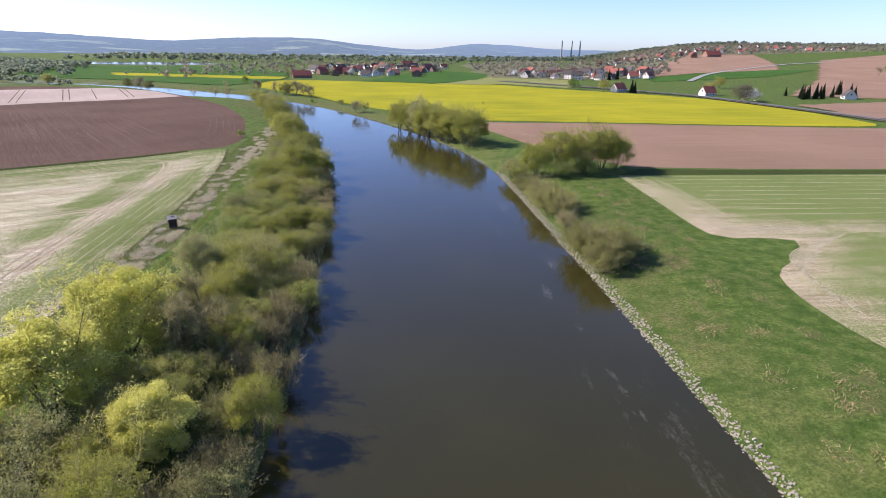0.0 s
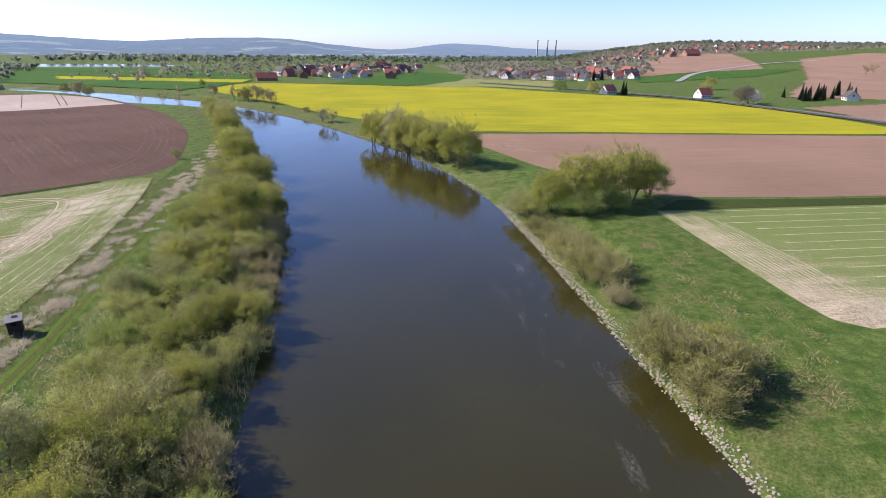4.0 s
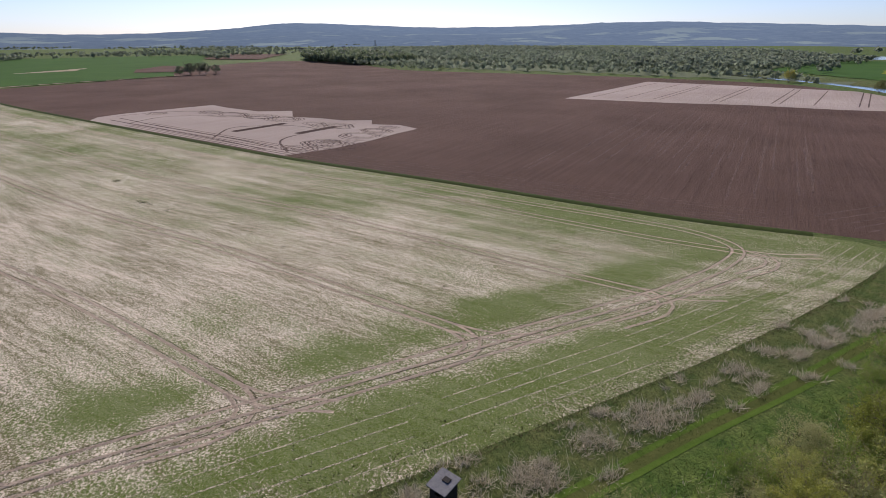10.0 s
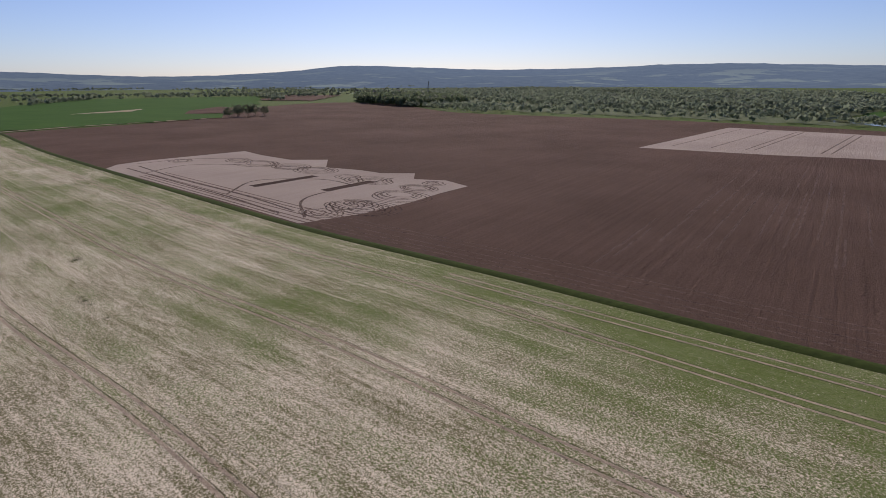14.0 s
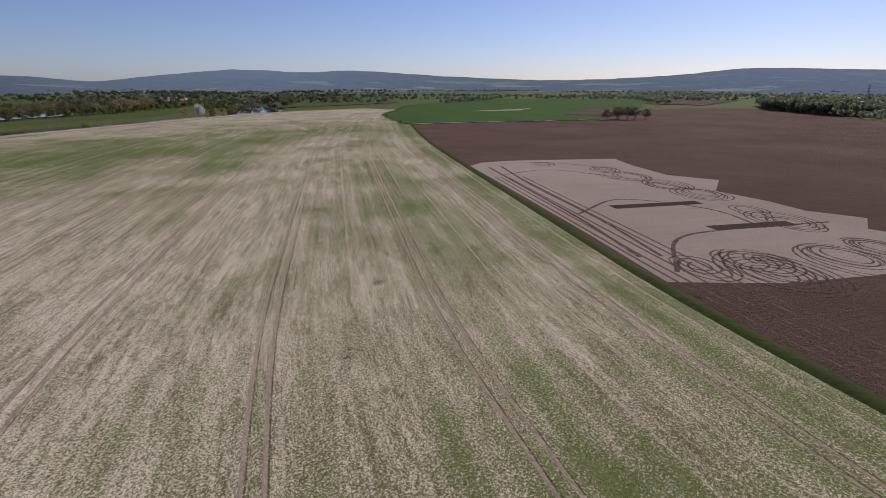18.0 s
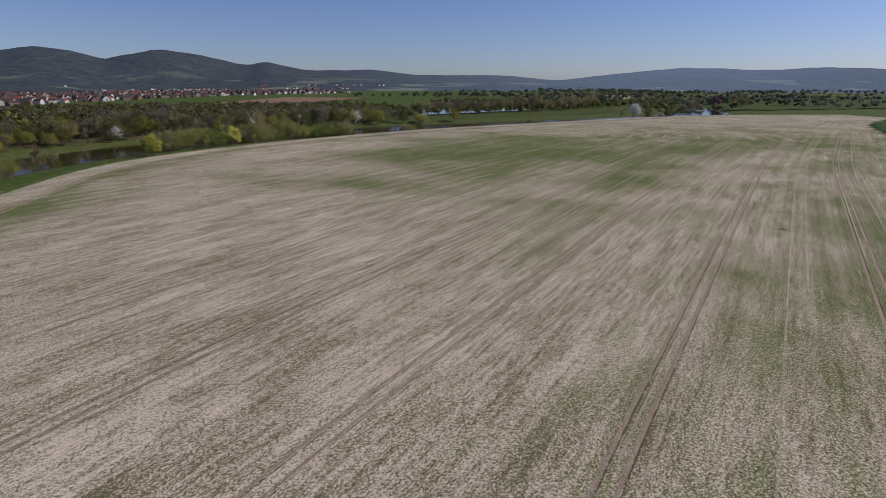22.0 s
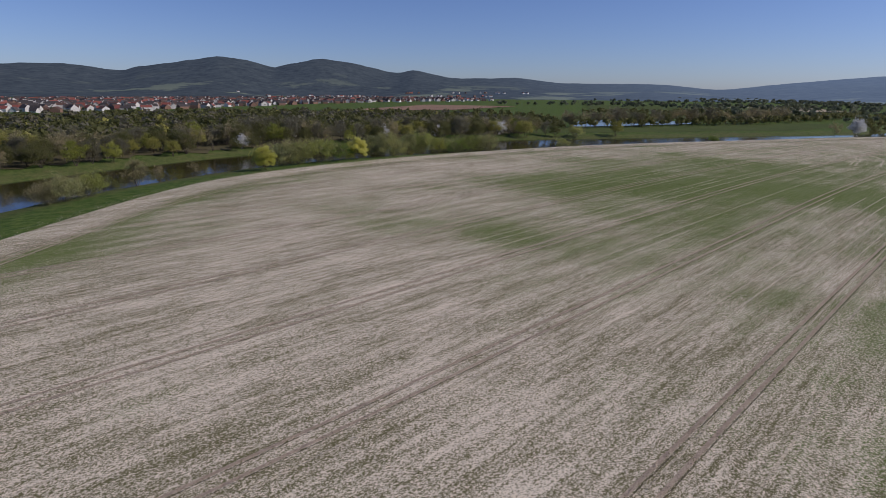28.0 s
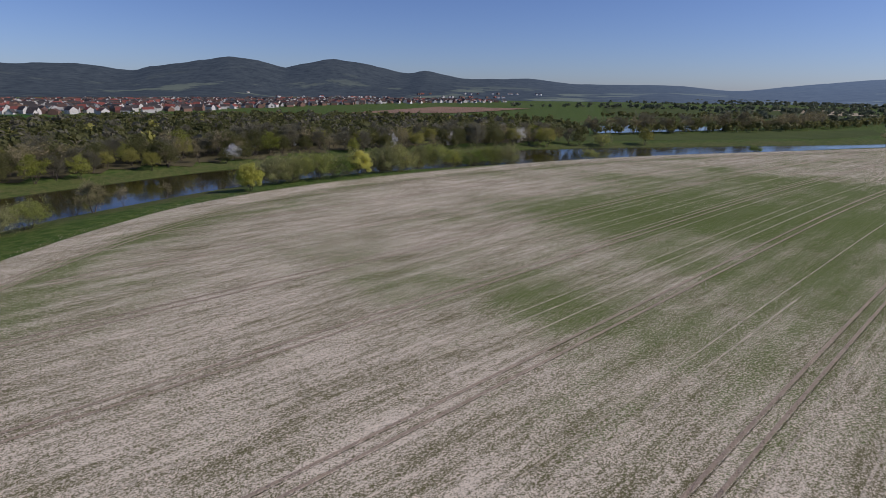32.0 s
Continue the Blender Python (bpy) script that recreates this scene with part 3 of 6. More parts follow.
east_lines()
SOUTH_FLOOR = [(-75, -232), (-129, -275), (-200, -318), (-280, -340), (-330, -350), (-360, -450), (-330, -560), (-240, -640), (-60, -640), (60, -560), (150, -450), (130, -330), (60, -215), (0, -160), (-40, -190)]


def curls_east():
    """Pale curling wheel tracks along the tip of the harrowed field."""
    rng = np.random.default_rng(14)
    edge = smooth_line([(48, 262), (56, 238), (64, 215), (71, 200), (76, 190)], 1.0)
    lines = []
    for p in edge[4:-4:9]:
        a = np.linspace(0, math.pi * rng.uniform(1.3, 2.0), 26) + rng.uniform(0, 6.28)
        r = rng.uniform(3.0, 5.0)
        for rr in (r, r - 1.7):
            lines.append(np.stack([p[0] + rr * np.cos(a), p[1] + 1.3 * rr * np.sin(a)], 1))
    lines += [offset_line(edge, 3.0), offset_line(edge, 4.8)]
    ribbons("wheel_curls_east", lines, 0.4, 0.04, soil_material("pale_wheel_soil", (0.32, 0.225, 0.165), (0.39, 0.285, 0.215), 0.3, 0.2, 0.44, 0.4), "pale curling wheel tracks on brown soil", "wheel track", piece="wheel_track")


curls_east()
FAR_BROWN = SOIL_R
draped("riverside_scrub", [(-1500, 420), (-900, 430), (-600, 400), (-470, 480), (-320, 545), (-300, 590), (-420, 640), (-500, 1000), (-900, 1300), (-1700, 1000)], crop_material("rough_scrub", (0.105, 0.128, 0.075), (0.145, 0.17, 0.10), 0.2), "dull rough ground below the river woods", step=18)
DULL_GREEN = crop_material("dull_meadow", (0.055, 0.080, 0.025), (0.095, 0.115, 0.042), 0.3)
draped("wood_floor_south", SOUTH_FLOOR, crop_material("wood_floor", (0.07, 0.065, 0.035), (0.12, 0.105, 0.06), 0.3), "brown-green floor below the riverside wood", step=10)
draped("village_ground_east", [(120, 745), (230, 695), (330, 715), (420, 850), (600, 1180), (760, 1190), (1100, 1230), (1500, 1350), (1300, 1900), (400, 1900), (140, 1250)], crop_material("village_gardens", (0.10, 0.105, 0.06), (0.17, 0.165, 0.105), 0.15), "grey-green gardens among the village houses", step=16)
draped("thin_crop_field", [(40, 590), (118, 745), (215, 700), (172, 552), (120, 600)], LIGHT_CROP, "pale green thin crop field beyond the rape")
draped("green_crop_field", [(-40, 640), (-20, 700), (54, 960), (135, 840), (104, 700), (36, 600)], GREEN_CROP, "deep green crop field before the village")
draped("brown_slope_field", [(330, 720), (420, 760), (560, 800), (640, 930), (760, 1180), (640, 1220), (480, 1000), (350, 830)], FAR_BROWN, "pale brown field on the rising land")
draped("green_slope_field", [(300, 640), (470, 690), (600, 780), (560, 800), (420, 755), (310, 700)], GREEN_CROP, "green strip field below the village slope")
draped("brown_slope_field_east", [(350, 480), (500, 640), (760, 980), (1000, 1100), (1100, 900), (800, 650), (450, 440)], FAR_BROWN, "pale brown field beside the road")
draped("roadside_brown_field", [(285, 315), (292, 392), (400, 425), (520, 420), (420, 300)], FAR_BROWN, "pale brown field behind the embankment")
draped("riverside_green_field", [(-160, 545), (-300, 620), (-420, 660), (-560, 960), (-300, 1000), (-150, 800), (-125, 660)], GREEN_CROP, "green meadow field beyond the river bend")
draped("yellow_strip_field", [(-135, 650), (-330, 700), (-360, 760), (-130, 700)], RAPE, "distant yellow rape strip")
draped("green_field_west", [(-533, -52), (-632, 98), (-735, 108), (-850, 135), (-1040, 147), (-1300, 160), (-1250, -150), (-900, -190), (-640, -120)], GREEN_CROP, "wide deep green crop field", step=9)
draped("pale_patch_west", [(-735, -55), (-770, 0), (-830, 5), (-760, -40)], PALE_FIELD, "pale dry patch within a green field", lift=0.5, step=4)
draped("brown_patch_west", [(-700, 60), (-690, 106), (-790, 120), (-850, 90), (-760, 60)], SOIL_L, "small dark brown tilled patch", lift=0.5, step=5)
draped("brown_field_far_west", [(-1050, 150), (-1000, 230), (-1300, 330), (-1350, 170)], SOIL_L, "distant dark brown field", lift=0.5, step=10)
draped("meadow_south", [(-270, -348), (-400, -345), (-570, -342), (-660, -375), (-700, -420), (-560, -418), (-400, -398), (-290, -395)], DULL_GREEN, "mown green meadow along the far river bank", lift=0.1, step=5)
draped("pale_field_south", [(-900, -700), (-1020, -960), (-1230, -930), (-1060, -690)], PALE_FIELD, "distant pale field", step=12)
draped("brown_field_south", [(-235, -800), (-440, -1110), (-600, -1000), (-390, -800)], FAR_BROWN, "brown field before the town", step=10)
draped("green_field_south", [(-560, -640), (-800, -1100), (-1100, -900), (-860, -620)], DULL_GREEN, "distant green crop field", step=12)
draped("green_field_town", [(230, -560), (60, -660), (160, -760), (330, -640)], GREEN_CROP, "green field beside the town", step=8)
draped("green_field_river_west", [(-760, -420), (-1000, -600), (-1300, -700), (-1500, -500), (-1000, -250), (-800, -300)], DULL_GREEN, "distant green field near the river", step=14)
flat_sheet("lake", [(-559, 1025), (-357, 1070), (-300, 1095), (-406, 1200), (-640, 1150)], 0.4, LAKE, "pale lake in front of wooded hills", "lake")
flat_sheet("pond", [(-400, -409), (-430, -414), (-460, -418), (-500, -426), (-540, -433), (-566, -446), (-560, -480), (-519, -520), (-440, -490)], 0.35, LAKE, "pond behind a row of bare trees", "pond")

WORN_SOIL = soil_material("worn_dark_tracks", (0.10, 0.068, 0.056), (0.16, 0.11, 0.09), 0.4, 0.2, 0.46, 0.4)
# pale un-tilled patches in the brown field -----------------------------------
PATCH = [(-319, 60), (-330, 62), (-339, 72), (-350, 95), (-359, 115), (-340, 122), (-318, 134), (-312, 150), (-290, 146), (-277, 158), (-267, 164), (-262, 176), (-250, 172), (-243, 182), (-230, 185), (-222, 172), (-213, 160), (-204, 144), (-199, 126), (-220, 115), (-241, 103.5), (-280, 82)]
flat_sheet("pale_patch", PATCH, 0.034, SOIL_PALE, "pale untilled patch with dark wheel loops")
flat_sheet("pale_patch_north", [(-297, 309), (-330, 372), (-370, 446), (-310, 476), (-243, 505), (-200, 478), (-160, 430), (-190, 398), (-225, 375), (-250, 348)], 0.034, SOIL_PALE, "pale untilled strip with dark tramlines")


def on_patch():
    lines = []
    rng = np.random.default_rng(4)
    for cx, cy, r, n in ((-210, 146, 7, 4), (-217, 143, 5.5, 3), (-224, 160, 8, 3), (-233, 168, 6, 3), (-252, 158, 7, 3), (-262, 152, 5, 2), (-285, 140, 8, 3), (-296, 132, 7, 3), (-312, 118, 9, 3), (-325, 112, 6, 2), (-334, 88, 5, 2), (-240, 176, 4, 2), (-207, 132, 6, 2)):
        for k in range(n):
            a = np.linspace(0, 2 * math.pi * rng.uniform(0.75, 1.05), 36) + rng.uniform(0, 6.28)
            rr = r * (0.55 + 0.22 * k) * rng.uniform(0.9, 1.1)
            lines.append(np.stack([cx + rng.normal(0, 1.2) + 1.25 * rr * np.cos(a) * 0.9 + 0.35 * rr * np.sin(a), cy + rng.normal(0, 1.2) + rr * np.sin(a)], 1))
    ribbons("wheel_loops", [o for l in lines for o in (offset_line(l, 0.8), offset_line(l, -0.8))], 0.46, 0.042, WORN_SOIL, "dark curling wheel tracks on pale soil", "wheel track")
    lines = [smooth_line(p, 3) for p in ([(-246, 108), (-268, 118), (-262, 140), (-244, 150)], [(-205, 128), (-228, 130), (-241, 143), (-255, 166)], [(-330, 70), (-338, 90), (-330, 112)], [(-300, 76), (-318, 92), (-306, 120), (-290, 140)],
                                         [(-212, 122), (-240, 109), (-280, 88), (-318, 68)], [(-214, 126), (-242, 113), (-282, 91), (-322, 72)])]
    ribbons("wheel_tracks_patch", lines, 0.9, 0.040, WORN_SOIL, "dark wheel tracks across pale soil", "wheel track")
    bars = [np.array([(-256.5, 116), (-270, 139)]), np.array([(-240, 138), (-251, 157)])]
    ribbons("tilled_bars", bars, 4.2, 0.046, soil_material("fresh_dark_soil", (0.060, 0.038, 0.031), (0.095, 0.062, 0.050), 0.5, 0.2), "two dark tilled bars across the pale patch", "field")
    u = np.array([-0.47, 0.88])
    lines = []
    for k, off in enumerate((8, 22, 34, 37, 58, 61, 80, 83, 95, 110, 113)):
        a = np.array([-297 + off * 1.02, 309 + off * 0.86])
        ln = a + u * 16, a + u * 150
        lines.append(np.linspace(ln[0], ln[1] - u * off * 0.35, 8))
    ribbons("tramlines_north_patch", lines, 0.7, 0.042, WORN_SOIL, "dark tramlines on the pale strip", "wheel track")


on_patch()


def tilled_lines():
    """Lighter harrow lines and headland passes in the brown field."""
    lines = []
    rng = np.random.default_rng(8)
    for k in range(26):
        a = np.array([-84 - 2.5 * k, 219 - 1.7 * k]) + rng.normal(0, 1.5, 2) + np.array([-0.565, 0.825]) * rng.uniform(0, 60)
        u = np.array([-0.565, 0.825])
        lines.append(np.linspace(a, a + u * rng.uniform(25, 110), 12) + rng.normal(0, 0.1, (12, 2)))
    near = BORDER[(BORDER[:, 0] < -80) & (BORDER[:, 0] > -300)]
    for d in (-5, -7, -9.5, -13, -15):
        lines.append(offset_line(near, d))
    side = smooth_line([(-73, 214), (-72, 245), (-84, 292), (-97, 326), (-121, 374), (-152, 416)], 8)
    for d in (2, 4.5, 7, 10, 13):
        lines.append(offset_line(side, d))
    ribbons("harrow_lines", lines, 0.6, 0.036, soil_material("harrowed_soil", (0.155, 0.104, 0.083), (0.20, 0.138, 0.112), 0.5, 0.2, 0.44, 0.2), "faint lighter harrow lines on brown soil", "wheel track")


tilled_lines()

# tramlines and headland tracks of the stubble field ----------------------------
HEAD_LINE = smooth_line([(-79, 196), (-75, 185), (-72.5, 159), (-71.5, 130), (-70.5, 101), (-69, 60), (-74, 20), (-87, -25), (-103, -62), (-115, -96), (-124, -120), (-136, -142), (-153, -163), (-195, -193), (-268, -225), (-348, -246), (-470, -257), (-580, -262)], 6)


def tramlines():
    twin, thin = [], []
    for k in range(15):
        d = 11.4 + 24.6 * k + 3.6 * np.clip((BORDER[:, :1] + 150) / 75, 0, 1)
        line = offset_line(BORDER, d)
        line = smooth_line(line[::2], 6)
        keep = inside(line[:, 0], line[:, 1], np.vstack([HEAD_LINE, BORDER[::-1]])) & (line[:, 0] < -74) & (line[:, 0] > -640)
        line = line[keep]
        if len(line) < 6:
            continue
        # the turn into the headland
        u = line[0] - line[3]
        u /= np.linalg.norm(u)
        p = line[0]
        bend = smooth_line([p, p + u * 5 + (0, -1.5), p + u * 8 + (0, -6), p + u * 8.5 + (0, -14)], 1.5) if p[1] > -60 else line[:0]
        bend2 = smooth_line([p, p + u * 5 + (0, 1.2), p + u * 9 + (0, 5)], 1.5) if p[1] > -60 else line[:0]
        full = np.vstack([bend[::-1], line[1:]]) if len(bend) else line
        for s in (-0.95, 0.95):
            twin.append(offset_line(full, s))
            if len(bend2):
                twin.append(offset_line(bend2, s))
    head = np.vstack([smooth_line([(-150, 148), (-122, 165), (-103, 177), (-90, 184), (-80, 184), (-75.5, 175), (-73.2, 164)], 2.0)[:-1], HEAD_LINE[HEAD_LINE[:, 1] < 162]])
    for s in (-0.95, 0.95):
        twin.append(offset_line(head, s))
    for s in (2.8,):
        twin.append(offset_line(HEAD_LINE[4:], s))
    # thin dark ribbons paint the shadow edge along each wheel track
    dark = [offset_line(l, s) for l in twin[::2] if len(l) > 8 for s in (-0.36,)] + [offset_line(l, 0.34) for l in twin[1::2] if len(l) > 8]
    ribbons("track_edges", dark, 0.15, 0.037, soil_material("track_edge_shadow", (0.13, 0.105, 0.065), (0.20, 0.165, 0.105), 0.6, 0.2, 0.50, 0.4), "dark lines painted as shadow beside the wheel tracks", "wheel track", piece="wheel_track")
    ribbons("tramlines", twin, 0.42, 0.040, TRACK, "paired bare wheel tracks through the stubble", "wheel track", piece="wheel_track")
    rng = np.random.default_rng(2)
    for k in range(110):
        d = 3.0 + 3.05 * k + rng.normal(0, 0.2)
        line = offset_line(BORDER, d)
        line = line[inside(line[:, 0], line[:, 1], np.vstack([HEAD_LINE, BORDER[::-1]])) & (line[:, 0] < -76) & (line[:, 0] > -680)]
        if len(line) > 4 and rng.random() < 0.6:
            i = rng.integers(0, max(1, len(line) // 3))
            thin.append(line[i:i + rng.integers(8, 60)])
    first = len(thin)
    for d in (-2.4, -4.6, -6.4, -8.6):
        edge = smooth_line(offset_line(S_EDGE, d)[::2], 0.8)
        i = int(rng.integers(0, 6))
        while i < len(edge) - 8:
            n = int(rng.integers(12, 60))
            thin.append(edge[i:i + n] + rng.normal(0, 0.25, 2))
            i += n + int(rng.integers(1, 7)) if edge[i, 1] > -70 else n + int(rng.integers(20, 60))
    edges = [l for l in thin[first:] if len(l) > 2]
    thin = [l for l in thin[:first] if len(l) > 2]
    STRAW = soil_material("bright_straw", (0.56, 0.48, 0.35), (0.78, 0.69, 0.53), 0.5, 0.1, 0.47, 0.25)
    arcs = [smooth_line([(-385 - 7 * k, -165 + 7 * k), (-420 - 7 * k, -190 + 6 * k), (-436 - 8 * k, -225 + 3 * k), (-440 - 9 * k, -258)], 3) for k in range(13)]
    ribbons("turning_tracks", [offset_line(a, s) for a in arcs[::2] for s in (-0.95, 0.95)] + arcs[1::2], 0.75, 0.043, STRAW, "pale straw rows curving into the far headland", "straw", piece="straw_row")
    ribbons("edge_straw", edges, 0.20, 0.034, soil_material("edge_straw", (0.52, 0.45, 0.32), (0.72, 0.64, 0.48), 0.5, 0.1, 0.51, 0.25), "thin broken straw rows along the field edge", "straw", piece="straw_row")
    ribbons("straw_swaths", thin, 0.26, 0.034, STRAW, "thin bright straw rows in the stubble", "straw")


tramlines()

# grass ridge between stubble and brown field -----------------------------------
near = BORDER[(BORDER[:, 0] < -72) & (BORDER[:, 0] > -525)]
# grass green, taken darker to paint in the shadow line along the ridge
DARK_GRASS = crop_material("shadowed_ridge_grass", (0.026, 0.040, 0.012), (0.060, 0.080, 0.022), 1.2)


def ridge():
    prof = [(0.2, 0.02), (-0.5, 0.28), (-1.3, 0.36), (-2.1, 0.24), (-2.8, 0.0)]
    rows = [offset_line(near, o) for o, _ in prof]
    n = len(near)
    verts = [(*p, z + 0.10 * noise.noise((p[0] * 0.4, p[1] * 0.4, o))) for (o, z), row in zip(prof, rows) for p in row]
    faces = [(j * n + i, (j + 1) * n + i, (j + 1) * n + i + 1, j * n + i + 1) for j in range(len(prof) - 1) for i in range(n - 1)]
    structure("grass_ridge", mesh_from("grass_ridge", verts, faces, DARK_GRASS, True), "narrow grass ridge between two fields, darkened for its shadow line", "grass strip")


ridge()
flat_sheet("field_hedge_strip", [(66, 161.5), (77, 170.5), (118, 168), (300, 165.5), (300, 162)], 0.06, DARK_GRASS, "dark grass strip between two fields", "grass strip")

# the grass path with its two ruts ----------------------------------------------
PATH_LINE = smooth_line([(-44, 20), (-44.5, 60), (-45, 98), (-46, 116), (-48, 138), (-49.5, 160), (-54, 196), (-57, 208), (-56, 214)], 3)
ribbons("path", [PATH_LINE], 2.2, 0, RUT, "fresh green grass path along the bushes", "path", drape=0.025)
ribbons("path_ruts", [offset_line(PATH_LINE, s) for s in (-0.8, 0.8)], 0.62, 0, crop_material("trodden_grass", (0.050, 0.094, 0.014), (0.092, 0.145, 0.026), 1.1), "two fresh green ruts in the grass", "path", drape=0.031)

# road on a low bank, east of the rape --------------------------------------------
ROAD = smooth_line([(120, 660), (193, 566), (228, 512), (256, 460), (268, 396), (276, 350), (282, 298), (290, 180), (300, 20)], 10)
ribbons("embankment", [ROAD], 12, 0, plain_material("rough_bank", (0.10, 0.09, 0.06), (0.19, 0.17, 0.12), 0.4), "low rough bank that carries the road", "bank", drape=0.6)
ribbons("road", [ROAD], 6, 0, plain_material("asphalt", (0.10, 0.10, 0.105), (0.17, 0.17, 0.17), 1.0), "grey asphalt country road", "road", drape=1.0)
ribbons("side_road", [smooth_line([(340, 640), (420, 740), (520, 820), (640, 900), (760, 940)], 12)], 7, 0, plain_material("pale_asphalt", (0.22, 0.22, 0.21), (0.30, 0.30, 0.29), 1.0), "pale side road up the slope", "road", drape=0.8)
ribbons("farm_track_west", [smooth_line([(-528, -46), (-560, -10), (-600, 50), (-634, 100)], 8)], 5, 0.5, PALE_FIELD, "pale dry track along a green field", "track")

# plants ---------------------------------------------------------------------
BARK = plain_material("willow_bark", (0.07, 0.055, 0.042), (0.16, 0.13, 0.10), 3.0, var=0.3)
TWIG = leaf_material("bare_twigs", [(0.17, 0.155, 0.075), (0.26, 0.235, 0.115), (0.36, 0.32, 0.165)])
LEAF_WILLOW = leaf_material("willow_leaves", [(0.207, 0.232, 0.043), (0.311, 0.329, 0.067), (0.403, 0.403, 0.104)])
LEAF_YELLOW = leaf_material("yellow_willow_leaves", [(0.47, 0.475, 0.105), (0.59, 0.58, 0.155), (0.70, 0.675, 0.22)], 0.5, 0.5)
LEAF_SHRUB = leaf_material("shrub_leaves", [(0.225, 0.262, 0.066), (0.335, 0.37, 0.10), (0.455, 0.455, 0.16)])
LEAF_GREY = leaf_material("grey_green_leaves", [(0.22, 0.232, 0.09), (0.32, 0.33, 0.135), (0.41, 0.41, 0.19)])
LEAF_GREEN = leaf_material("fresh_green_leaves", [(0.121, 0.196, 0.034), (0.184, 0.270, 0.052), (0.265, 0.333, 0.081)])
LEAF_CONIFER = leaf_material("dark_needles", [(0.012, 0.024, 0.012), (0.022, 0.038, 0.018), (0.035, 0.052, 0.024)])
BLOSSOM = leaf_material("white_blossom", [(0.42, 0.42, 0.40), (0.62, 0.62, 0.60), (0.78, 0.78, 0.75)])
LEAF_RUST = leaf_material("budding_brown_leaves", [(0.27, 0.22, 0.13), (0.36, 0.30, 0.175), (0.45, 0.375, 0.225)])


FAR_YELLOW = leaf_material("far_yellow_crowns", [(0.24, 0.235, 0.055), (0.32, 0.305, 0.08), (0.40, 0.375, 0.115)])
LEAF_TAN = leaf_material("tan_shrub_leaves", [(0.205, 0.21, 0.066), (0.30, 0.30, 0.10), (0.40, 0.38, 0.15)])
FAR_OLIVE = leaf_material("far_olive_crowns", [(0.125, 0.130, 0.046), (0.152, 0.156, 0.058), (0.185, 0.180, 0.072)], 0.5, 0.55)
# Village, far river and plantation crowns: distance haze put into paler leaf colours.
VILLAGE = leaf_material("hazed_village_crowns", [(0.24, 0.232, 0.168), (0.275, 0.265, 0.195), (0.315, 0.305, 0.225)], 0.5, 0.65)
RIVER_FAR = leaf_material("hazed_river_crowns", [(0.165, 0.200, 0.138), (0.185, 0.222, 0.154), (0.21, 0.245, 0.172)], 0.5, 0.65)
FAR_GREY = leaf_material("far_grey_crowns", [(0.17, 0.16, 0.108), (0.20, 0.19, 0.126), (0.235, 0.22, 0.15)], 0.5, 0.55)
PLANTED = leaf_material("hazed_plantation_crowns", [(0.13, 0.16, 0.09), (0.16, 0.195, 0.11), (0.19, 0.23, 0.135)], 0.5, 0.5)
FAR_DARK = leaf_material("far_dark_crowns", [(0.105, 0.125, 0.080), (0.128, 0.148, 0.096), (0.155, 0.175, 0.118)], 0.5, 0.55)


def tube(points, radii, sides, verts, faces):
    base = len(verts)
    for i, (p, r) in enumerate(zip(points, radii)):
        d = points[min(i + 1, len(points) - 1)] - points[max(i - 1, 0)]
        d = d / (np.linalg.norm(d) + 1e-9)
        a = np.cross(d, (0.31, 0.77, 0.2))
        a /= np.linalg.norm(a) + 1e-9
        b = np.cross(d, a)
        for k in range(sides):
            w = 2 * math.pi * k / sides
            verts.append(p + r * (math.cos(w) * a + math.sin(w) * b))
    for i in range(len(points) - 1):
        for k in range(sides):
            k2 = (k + 1) % sides
            faces.append((base + i * sides + k, base + i * sides + k2, base + (i + 1) * sides + k2, base + (i + 1) * sides + k))


def limb(rng, start, way, length, n, up, wander):
    pts, d = [start], way / np.linalg.norm(way)
    for _ in range(n):
        d = d + rng.normal(0, wander, 3) + (0, 0, up)
        d /= np.linalg.norm(d)
        pts.append(pts[-1] + d * length / n)
    return np.array(pts)


